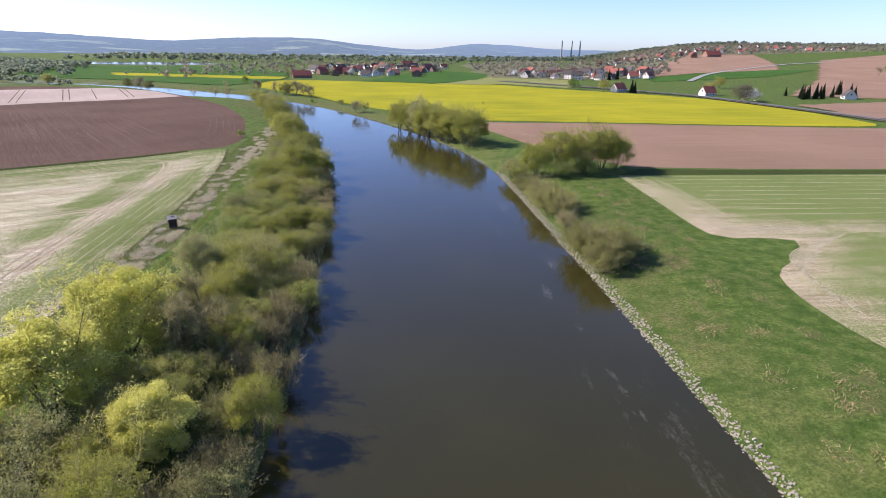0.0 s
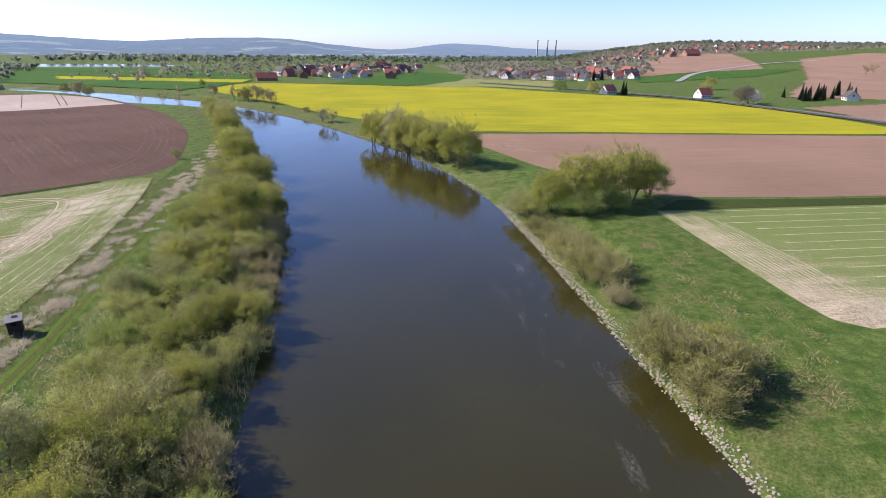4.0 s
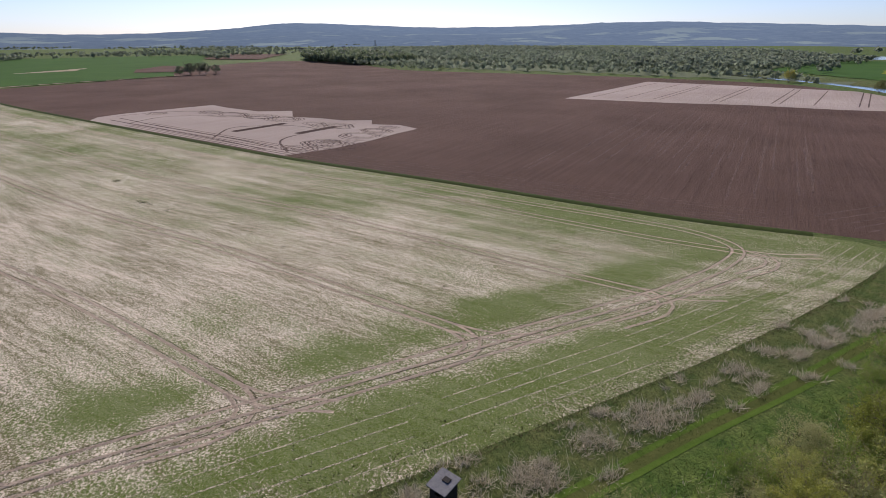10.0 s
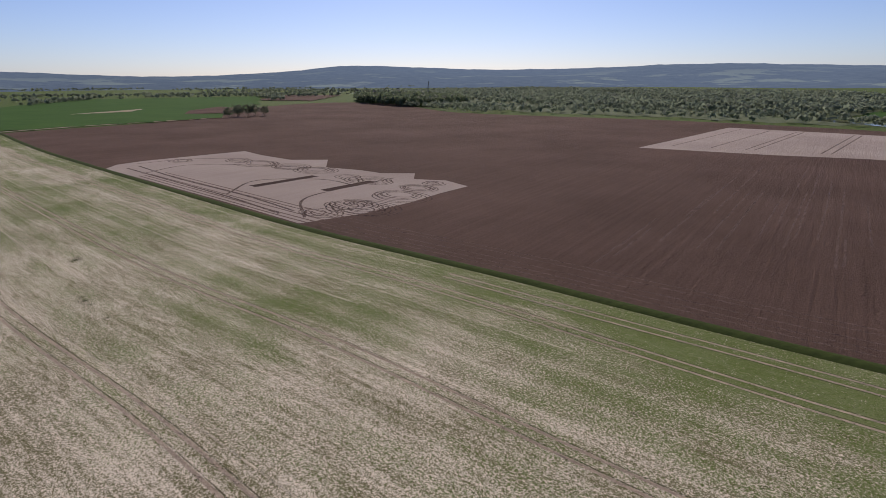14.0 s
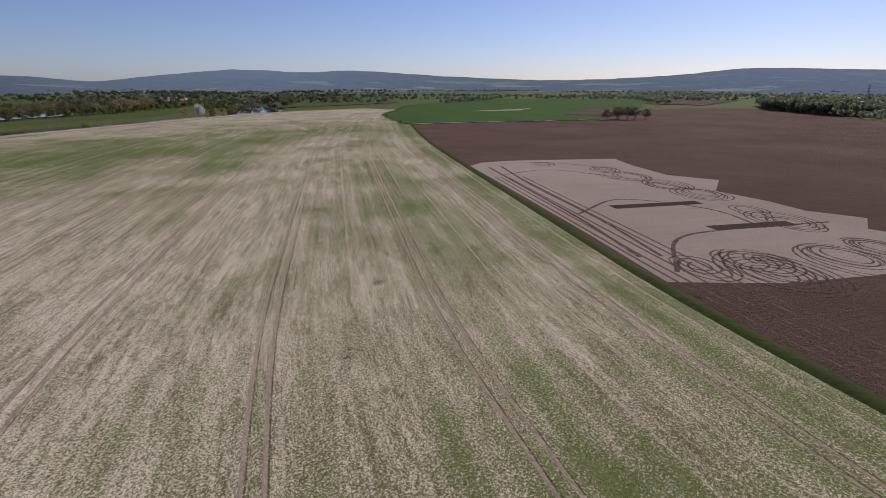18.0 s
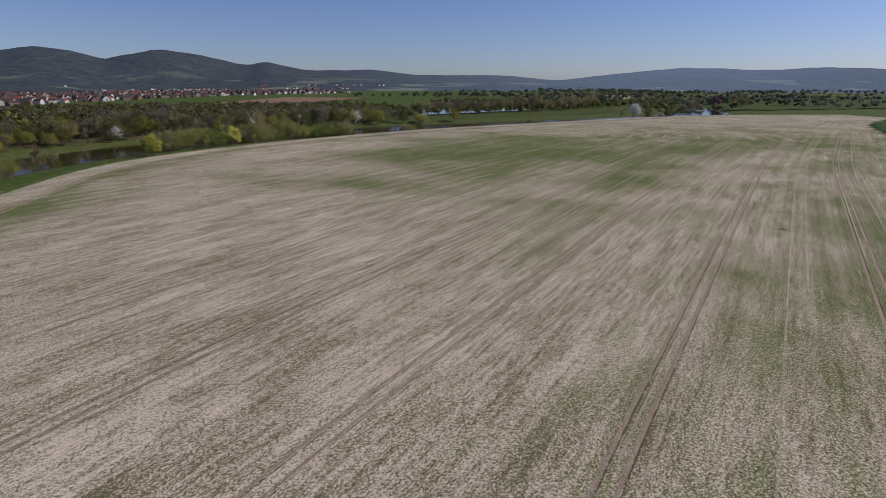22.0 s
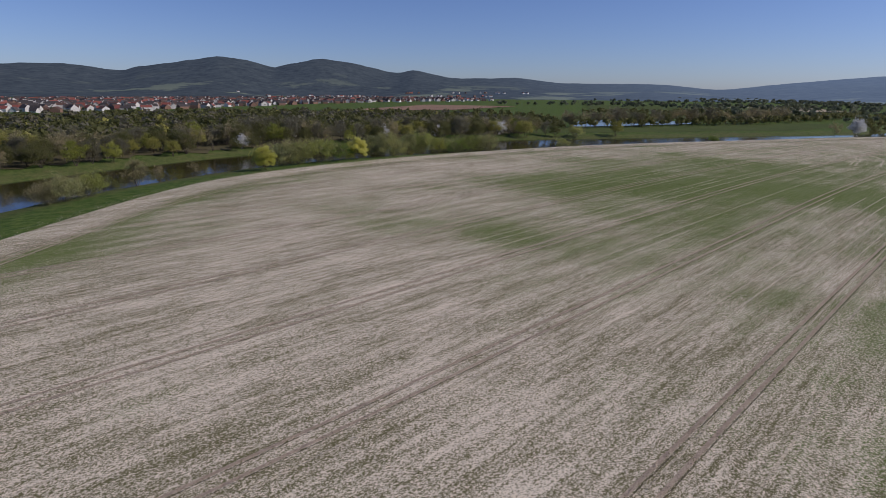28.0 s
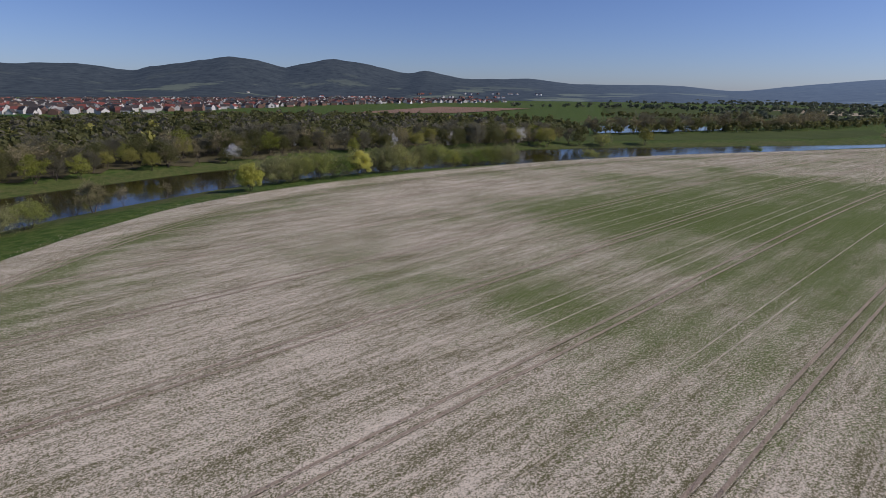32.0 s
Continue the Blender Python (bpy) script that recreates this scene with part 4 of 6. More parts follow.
def make_tree(seed, height, spread, stems, leaves, size, twigs, clump=0.55, up=0.1, trunk=0.25, fine=True, low=0.25, third=5, dome=0.0):
    """Wood, leaves and bare twigs of one broadleaf tree or bush, as vertex and face lists."""
    rng = np.random.default_rng(seed)
    wv, wf, tips, ways = [], [], [], []
    for s in range(stems):
        a = 2 * math.pi * (s + rng.uniform(-0.3, 0.3)) / stems
        lean = spread * (0.42 if stems > 1 else 0.08) * rng.uniform(0.5, 1.2)
        start = np.array([0.12 * stems ** 0.5 * math.cos(a), 0.12 * stems ** 0.5 * math.sin(a), -0.3])
        way = np.array([lean * math.cos(a), lean * math.sin(a), height * 0.7])
        main = limb(rng, start, way, height * rng.uniform(0.62, 0.85), 6, up, 0.10)
        r0 = trunk * height / 9 / (stems ** 0.5)
        bush = third < 5
        tube(main[::2] if bush else main, np.linspace(r0, r0 * 0.25, 4 if bush else 7), 4 if bush or not fine else 5, wv, wf)
        for j in range(7 if fine else 4):
            k = rng.uniform(low, 1.0)
            p = main[min(5, int(k * 6))] * (1 - (k * 6) % 1) + main[min(6, int(k * 6) + 1)] * ((k * 6) % 1)
            b = rng.uniform(0, 2 * math.pi)
            out = np.array([math.cos(b), math.sin(b), rng.uniform(0.1, 0.9)])
            second = limb(rng, p, out, spread * rng.uniform(0.32, 0.62) * (1.15 - 0.5 * k), 4, up * 0.6, 0.16)
            tube(second[::2], np.linspace(r0 * 0.38, r0 * 0.10, 3), 3, wv, wf)
            tips.append(second[-1]), ways.append(second[-1] - second[-2])
            for _ in range(third if fine else 2):
                m = rng.uniform(0.3, 1.0)
                q = second[min(4, int(m * 4))]
                end = limb(rng, q, out + rng.normal(0, 0.7, 3), spread * rng.uniform(0.12, 0.3), 3, up, 0.22)
                if fine and not bush:
                    tube(end, np.linspace(r0 * 0.13, r0 * 0.04, len(end)), 3, wv, wf)
                tips += [end[-1], end[1]]
                ways += [end[-1] - end[-2]] * 2
        tips.append(main[-1]), ways.append(main[-1] - main[-2])
    tips, ways, wv = np.array(tips), np.array(ways), np.array(wv)
    k = np.array([0.5 * spread / np.percentile(np.hypot(tips[:, 0], tips[:, 1]), 93)] * 2 + [(height - 0.5 * clump) / np.percentile(tips[:, 2], 97)])
    tips, wv = tips * k, wv * k
    ways /= np.linalg.norm(ways, axis=1)[:, None]

    def leaf_faces(n):
        pick = rng.integers(0, len(tips), n)
        c = tips[pick] + rng.normal(0, 1, (n, 3)) * clump * (0.75, 0.75, 0.6) * rng.uniform(0.3, 1.2, (n, 1))
        m = int(n * dome)
        if m:
            # rounded sprays that close the outside of the crown
            k = max(24, int(spread * height * 0.8))
            d = rng.normal(0, 1, (k, 3))
            d[:, 2] = np.abs(d[:, 2]) * 1.1 - 0.25
            d /= np.linalg.norm(d, axis=1)[:, None]
            hub = d * (spread * 0.5, spread * 0.5, height * 0.54) * rng.uniform(0.66, 1.0, (k, 1)) + (0, 0, height * 0.42)
            own = rng.uniform(0.6, 1.5, k)
            own = own / own.sum()
            pick = rng.choice(k, m, p=own)
            q = rng.normal(0, 1, (m, 3))
            q /= np.linalg.norm(q, axis=1)[:, None]
            c[:m] = hub[pick] + q * (clump * 1.15) * (1, 1, 0.7) * rng.uniform(0.55, 1.05, (m, 1))
        c[:, 2] = np.maximum(c[:, 2], 0.15)
        a = rng.normal(0, 1, (n, 3))
        a /= np.linalg.norm(a, axis=1)[:, None]
        b = np.cross(a, rng.normal(0, 1, (n, 3)))
        b /= np.linalg.norm(b, axis=1)[:, None]
        s = size * rng.uniform(0.55, 1.4, (n, 1))
        v = np.stack([c - a * s, c - b * s * 0.45, c + a * s, c + b * s * 0.45], 1).reshape(-1, 3)
        return v, np.arange(4 * n).reshape(n, 4)

    def twig_faces(n):
        pick = rng.integers(0, len(tips), n)
        c = tips[pick] + rng.normal(0, 0.25, (n, 3))
        c[:, 2] = np.maximum(c[:, 2], 0.1)
        d = ways[pick] + rng.normal(0, 0.45, (n, 3)) + (0, 0, 0.35)
        d /= np.linalg.norm(d, axis=1)[:, None]
        w = np.cross(d, rng.normal(0, 1, (n, 3)))
        w /= np.linalg.norm(w, axis=1)[:, None]
        ln = rng.uniform(0.5, 1.3, (n, 1)) * max(0.7, height / 7)
        v = np.stack([c - w * 0.028, c + w * 0.028, c + d * ln], 1).reshape(-1, 3)
        return v, np.arange(3 * n).reshape(n, 3)
    return (wv, wf), leaf_faces(leaves), twig_faces(twigs) if twigs else None


def tree_proto(name, leaf, label, category="tree", **kw):
    """One tree as a thing: trunk, crown and twigs; kept aside and then copied."""
    wood, crown, twigs = make_tree(**kw)
    root = tagged(new(name), label, category)
    part("trunk", mesh_from(name + "_wood", wood[0], wood[1], BARK, True), root)
    v, f = crown[0], crown[1].tolist()
    if twigs:
        v, f = np.vstack([v, twigs[0]]), f + (twigs[1] + len(crown[0])).tolist()
    me = mesh_from(name + "_crown", v, f, leaf)
    me.materials.append(TWIG)
    me.polygons.foreach_set("material_index", [0] * len(crown[1]) + [1] * (len(f) - len(crown[1])))
    part("crown", me, root)
    return root


def conifer_proto(name, label, seed, height, leaves=1000):
    rng = np.random.default_rng(seed)
    wv, wf = [], []
    tube(np.array([(0, 0, -0.3), (0.05, 0, height * 0.5), (0, 0.03, height * 0.97)]), [0.2, 0.13, 0.03], 5, wv, wf)
    v, f = [], []
    for i in range(leaves):
        k = rng.random() ** 0.75
        z = height * (1.0 - 0.93 * k)
        reach = 0.24 * height * k * rng.uniform(0.75, 1.1) + 0.1
        a = rng.uniform(0, 2 * math.pi)
        o = np.array([math.cos(a), math.sin(a), -0.35])
        side = np.array([-math.sin(a), math.cos(a), 0]) * (0.18 + 0.16 * k) * height / 9
        n0 = len(v)
        p = np.array([0, 0, z])
        v += [p + o * reach * 0.2, p + o * reach * 0.65 + side, p + o * reach, p + o * reach * 0.65 - side]
        f.append((n0, n0 + 1, n0 + 2, n0 + 3))
    root = tagged(new(name), label, "conifer")
    part("trunk", mesh_from(name + "_wood", wv, wf, BARK), root)
    part("crown", mesh_from(name + "_crown", v, f, LEAF_CONIFER), root)
    return root


PROTOS = {
    "willow_a": tree_proto("willow_tree", LEAF_WILLOW, "round green-yellow willow in young leaf on the river bank", seed=1, height=11.0, spread=10.5, stems=4, leaves=20000, size=0.13, twigs=900, clump=0.8, low=0.18, dome=0.7),
    "willow_b": tree_proto("willow_tree", LEAF_WILLOW, "broad pale green willow with several leaning stems", seed=2, height=10.0, spread=11.0, stems=5, leaves=20000, size=0.13, twigs=900, clump=0.8, up=0.06, low=0.15, dome=0.7),
    "willow_c": tree_proto("willow_tree", LEAF_GREY, "grey-green willow beside the river", seed=3, height=12.0, spread=10.5, stems=5, leaves=20000, size=0.13, twigs=900, clump=0.8, low=0.1, dome=0.7),
    "yellow_a": tree_proto("yellow_willow", LEAF_YELLOW, "bright yellow-green willow in full spring leaf", seed=4, height=11.0, spread=12.0, stems=4, leaves=52000, size=0.122, twigs=300, clump=1.0, dome=0.85),
    "yellow_b": tree_proto("yellow_willow", LEAF_YELLOW, "rounded bright yellow willow at the water", seed=5, height=9.5, spread=10.0, stems=5, leaves=52000, size=0.122, twigs=300, clump=1.0, dome=0.85),
    "shrub_a": tree_proto("shrub", LEAF_SHRUB, "dense low willow shrub in thin green leaf", "shrub", seed=6, height=4.4, spread=7.0, stems=8, leaves=8500, size=0.088, twigs=800, clump=0.6, dome=0.5, up=0.12, trunk=0.3, low=0.15, third=2),
    "shrub_b": tree_proto("shrub", LEAF_GREEN, "fresh green shrub thicket", "shrub", seed=7, height=3.6, spread=7.0, stems=8, leaves=8500, size=0.088, twigs=800, clump=0.55, dome=0.5, trunk=0.3, low=0.15, third=2),
    "shrub_c": tree_proto("shrub", LEAF_GREY, "grey-green twiggy willow shrub", "shrub", seed=8, height=4.6, spread=6.5, stems=8, leaves=8500, size=0.088, twigs=800, clump=0.55, dome=0.45, trunk=0.3, low=0.15, third=2),
    "bare_a": tree_proto("bare_shrub", LEAF_RUST, "bare brown shrub with tangled twigs at the water's edge", "shrub", seed=9, height=3.8, spread=6.0, stems=9, leaves=3200, size=0.075, twigs=3200, clump=0.5, trunk=0.3, low=0.1, third=2),
    "bare_b": tree_proto("bare_shrub", LEAF_SHRUB, "brownish shrub with first green buds", "shrub", seed=10, height=4.4, spread=6.5, stems=9, leaves=7000, size=0.078, twigs=1700, clump=0.5, trunk=0.3, low=0.1, third=2),
    "tan_shrub": tree_proto("shrub", LEAF_TAN, "rounded tan and yellow-green shrub in bud on the river meadow", "shrub", seed=21, height=4.2, spread=5.6, stems=8, leaves=9000, size=0.072, twigs=1500, clump=0.55, dome=0.55, trunk=0.3, low=0.12, third=2),
    "bare_tree": tree_proto("bare_tree", LEAF_RUST, "bare dark-limbed tree without leaves", seed=11, height=9.5, spread=8.5, stems=3, leaves=900, size=0.08, twigs=3600, clump=0.6, trunk=0.35),
    "mid_a": tree_proto("riverside_tree", LEAF_WILLOW, "green-yellow tree in young leaf", seed=12, height=11.0, spread=9.5, stems=3, leaves=4600, size=0.22, twigs=160, clump=1.0, fine=False, dome=0.55),
    "mid_b": tree_proto("riverside_tree", FAR_GREY, "grey-green tree coming into leaf", seed=13, height=12.0, spread=9.0, stems=3, leaves=4600, size=0.22, twigs=300, clump=1.0, fine=False, dome=0.55),
    "mid_c": tree_proto("riverside_tree", FAR_OLIVE, "olive green tree in the wooded river bank", seed=14, height=10.5, spread=10.0, stems=4, leaves=4600, size=0.22, twigs=250, clump=1.0, fine=False, dome=0.55),
    "mid_y": tree_proto("yellow_willow", FAR_YELLOW, "yellow-green willow among bare trees", seed=15, height=10.0, spread=9.5, stems=4, leaves=4600, size=0.22, twigs=60, clump=1.0, fine=False, dome=0.55),
    "mid_bare": tree_proto("bare_tree", LEAF_RUST, "leafless grey-brown tree by the water", seed=16, height=10.5, spread=8.5, stems=3, leaves=380, size=0.34, twigs=1100, clump=0.95, fine=False),
    "mid_blossom": tree_proto("blossom_tree", BLOSSOM, "white blossoming tree in spring", seed=17, height=8.0, spread=8.0, stems=4, leaves=4600, size=0.22, twigs=60, clump=0.9, fine=False, dome=0.55),
    "mid_green": tree_proto("field_tree", LEAF_GREEN, "fresh green tree by itself", seed=18, height=10.0, spread=9.5, stems=2, leaves=4600, size=0.22, twigs=60, clump=1.0, fine=False, dome=0.55),
    "mid_dark": tree_proto("field_tree", FAR_DARK, "dark green dense tree at a field corner", seed=20, height=10.0, spread=9.0, stems=3, leaves=4600, size=0.22, twigs=0, clump=1.0, fine=False, dome=0.7),
    "conifer": conifer_proto("spruce", "dark green spruce by a house", 19, 11.0),
}
_used = set()
TREES = []


def plant(kind, x, y, scale=1.0, turn=None, group="", z=None, squash=1.0):
    """Places a copy of a tree on the ground; the first one placed is the one that was built."""
    rng = random.Random(f"{kind}{x:.2f}{y:.2f}")
    turn = rng.uniform(0, 6.283) if turn is None else turn
    TREES.append((kind, x, y, scale, turn, group, z, squash))


def grow_all():
    xs, ys = np.array([t[1] for t in TREES]), np.array([t[2] for t in TREES])
    zs = ground_z(xs, ys)
    for (kind, x, y, scale, turn, group, z, squash), gz in zip(TREES, zs):
        proto = PROTOS[kind]
        m = Matrix.Translation((x, y, (gz if z is None else z) + 0.02)) @ Matrix.Rotation(turn, 4, "Z")
        ob = proto if kind not in _used else copy_thing(proto, m)
        ob.matrix_basis = m @ Matrix.Diagonal((scale, scale, scale * squash, 1))
        if group:
            ob["group"] = group
        _used.add(kind)
    for kind, proto in PROTOS.items():
        if kind not in _used:
            for o in (*proto.children_recursive, proto):
                bpy.data.objects.remove(o)


def scatter(rng, poly, spacing, n_try=4000, jitter=1.0, limit=10**6):
    """Points inside a polygon at least a spacing apart."""
    poly = np.array(poly, float)
    lo, hi = poly.min(0), poly.max(0)
    cand = rng.uniform(lo, hi, (n_try, 2))
    cand = cand[inside(cand[:, 0], cand[:, 1], poly)]
    out, cells = [], {}
    for p in cand:
        key = (int(p[0] // spacing), int(p[1] // spacing))
        if any((p[0] - q[0]) ** 2 + (p[1] - q[1]) ** 2 < spacing**2 for i in (-1, 0, 1) for j in (-1, 0, 1) for q in cells.get((key[0] + i, key[1] + j), ())):
            continue
        cells.setdefault(key, []).append(p)
        out.append(p)
        if len(out) >= limit:
            break
    return np.array(out)


def west_bank_belt():
    rng = np.random.default_rng(21)
    g = "bushes on the west bank"
    # yellow willows at the start
    for kind, x, y, s in (("yellow_a", -37.5, 61.5, 1.05), ("yellow_b", -40, 49.5, 1.2), ("yellow_b", -27, 43, 0.8), ("willow_a", -29, 73, 0.6), ("shrub_c", -35, 39, 1.4), ("willow_c", -41, 40, 0.6), ("bare_tree", -29, 60, 0.95), ("bare_tree", -31, 68, 0.8), ("shrub_c", -20, 36, 1.1), ("yellow_a", -47, 43, 0.7), ("bare_a", -23, 57, 1.2), ("shrub_c", -22, 47, 0.9), ("bare_b", -26, 53, 1.0), ("bare_a", -24, 64, 1.1), ("yellow_b", -40, 33, 0.8), ("willow_c", -32, 30, 0.7)):
        plant(kind, x, y, s, group=g)
    big = [("willow_a", -31, 158, 1.0), ("willow_b", -38, 150, 0.62), ("willow_b", -28, 172, 0.75), ("shrub_a", -31, 121, 1.1), ("willow_c", -36, 84, 0.65), ("willow_b", -35, 196, 0.9), ("shrub_a", -37, 180, 1.3), ("shrub_a", -42, 186, 1.2), ("shrub_b", -45, 168, 1.0),
           ("willow_a", -43, 218, 0.95), ("shrub_c", -37, 212, 1.3), ("willow_a", -50, 240, 0.85), ("willow_b", -46, 230, 0.7), ("yellow_b", -55, 258, 0.75), ("willow_a", -59, 275, 0.9), ("willow_b", -64, 290, 0.85), ("willow_a", -67, 306, 0.95), ("willow_c", -71, 322, 0.9), ("willow_a", -80, 342, 0.85), ("willow_b", -85, 358, 0.8), ("willow_a", -95, 384, 0.75),
           ("willow_c", -50, 256, 0.7), ("shrub_c", -58, 290, 1.0), ("mid_bare", -128, 436, 0.6), ("mid_bare", -142, 448, 0.6), ("mid_bare", -160, 456, 0.5)]
    for kind, x, y, s in big:
        plant(kind, x, y, s * (1.22 if y > 205 else 1.12), group=g)
    taken = [(t[1], t[2]) for t in TREES]
    for y0, y1, gap in ((-30, 60, 4.6), (60, 212, 3.5)):
        c = scatter(rng, [(-60, y0), (0, y0), (0, y1), (-60, y1)], gap, 9000)
        d, _, side = line_dist(c[:, 0], c[:, 1], INNER)
        dp = line_dist(c[:, 0], c[:, 1], PATH_LINE)[0]
        for (x, y), dd, sd, p in zip(c, d, side, dp):
            if sd < 0 or dd < 1.0 or p < 4.5 or x < -47 or (dd > 23 and rng.random() < 0.5):
                continue
            if any((x - a) ** 2 + (y - b) ** 2 < 7 for a, b in taken):
                continue
            if x < -38 and 88 < y < 116 and rng.random() < 0.75:
                continue
            u = rng.random()
            if dd < 7:
                kind, s = (("bare_a", 0.9) if u < (0.75 if y < 75 else 0.35) else ("bare_b", 0.8) if u < 0.65 else ("shrub_a", 0.8) if u < 0.88 else ("willow_a", 0.5))
            elif dd < 16:
                kind, s = (("shrub_a", 1.0) if u < 0.45 else ("shrub_c", 1.0) if u < 0.62 else ("bare_b", 1.0) if u < 0.75 else ("willow_b", 0.58))
            else:
                kind, s = (("shrub_a", 0.8) if u < 0.4 else ("shrub_b", 0.8) if u < 0.75 else ("shrub_c", 0.85))
            plant(kind, x, y, s * rng.uniform(0.8, 1.2), group=g, squash=rng.uniform(0.9, 1.3))


def east_bank():
    g = "trees on the east bank"
    for kind, x, y, s in (("willow_b", 41, 166, 0.85), ("willow_a", 49, 167, 1.05), ("willow_b", 57, 168, 1.1), ("willow_a", 64, 170, 1.08), ("willow_b", 70, 173, 0.85), ("shrub_b", 47, 161, 1.1), ("shrub_b", 56, 163, 0.9), ("shrub_a", 36, 164, 0.9), ("shrub_c", 34, 167, 0.9),
                          ("tan_shrub", 33.5, 152, 0.8), ("tan_shrub", 35, 145, 0.95), ("tan_shrub", 34.5, 139, 0.9), ("tan_shrub", 36, 134, 1.2), ("shrub_a", 38, 129, 0.9), ("tan_shrub", 35, 127, 1.15), ("tan_shrub", 37, 123, 1.0), ("bare_a", 36, 116, 0.6),
                          ("tan_shrub", 35, 96, 1.2), ("tan_shrub", 37, 92, 1.3), ("shrub_b", 39, 96, 0.75), ("tan_shrub", 35, 89, 1.0), ("shrub_a", 37.5, 99, 0.75), ("yellow_b", 44, 33, 0.5), ("tan_shrub", 34.5, 101, 1.1), ("tan_shrub", 40, 93, 1.0), ("willow_b", 41, 97.5, 0.42),
                          ("willow_b", 27, 221, 1.15), ("willow_a", 22, 231, 1.05), ("willow_b", 17, 241, 1.15), ("willow_a", 12, 251, 1.15), ("willow_c", 8, 260, 1.1), ("willow_b", 4, 268, 1.1), ("willow_a", -1, 277, 1.0), ("willow_b", 20, 236, 0.9), ("willow_a", 10, 256, 0.9),
                          ("mid_bare", -22, 338, 0.65), ("mid_b", -27, 344, 0.6), ("shrub_a", -40, 384, 0.5), ("mid_green", -62, 404, 0.25),
                          ("mid_b", -72, 436, 0.8), ("mid_b", -80, 446, 0.9), ("mid_c", -90, 456, 0.9), ("mid_bare", -98, 462, 0.9), ("mid_c", -86, 450, 0.8), ("mid_b", -66, 428, 0.7), ("mid_b", -118, 484, 0.8), ("mid_green", -150, 575, 0.75), ("mid_bare", -150, 508, 0.7)):
        plant(kind, x, y, s * (1.4 if kind[:3] in ("shr", "bar") else 1.32 if kind == "tan_shrub" else 1.18 if kind[:3] == "wil" else 1.0), group=g, squash=1.12 if kind[:3] == "wil" and y > 210 else 1.0)
    for kind, x, y, s in (("mid_c", -205, 485, 0.8), ("mid_b", -214, 492, 0.9), ("mid_bare", -224, 505, 0.8), ("mid_c", -234, 512, 0.8), ("mid_y", -312, 536, 0.95), ("mid_green", 171, 540, 1.05)):
        plant(kind, x, y, s)
    plant("mid_green", -68, 237, 0.32)
    plant("mid_green", -523, -51, 0.42)
    for x, y, s in ((-632, 104, 1.1), (-638, 112, 1.3), (-640, 121, 1.35), (-643, 128, 1.3), (-646, 137, 1.1), (-650, 114, 1.3)):
        plant("mid_dark", x, y, s * 0.9, group="clump at the field corner")


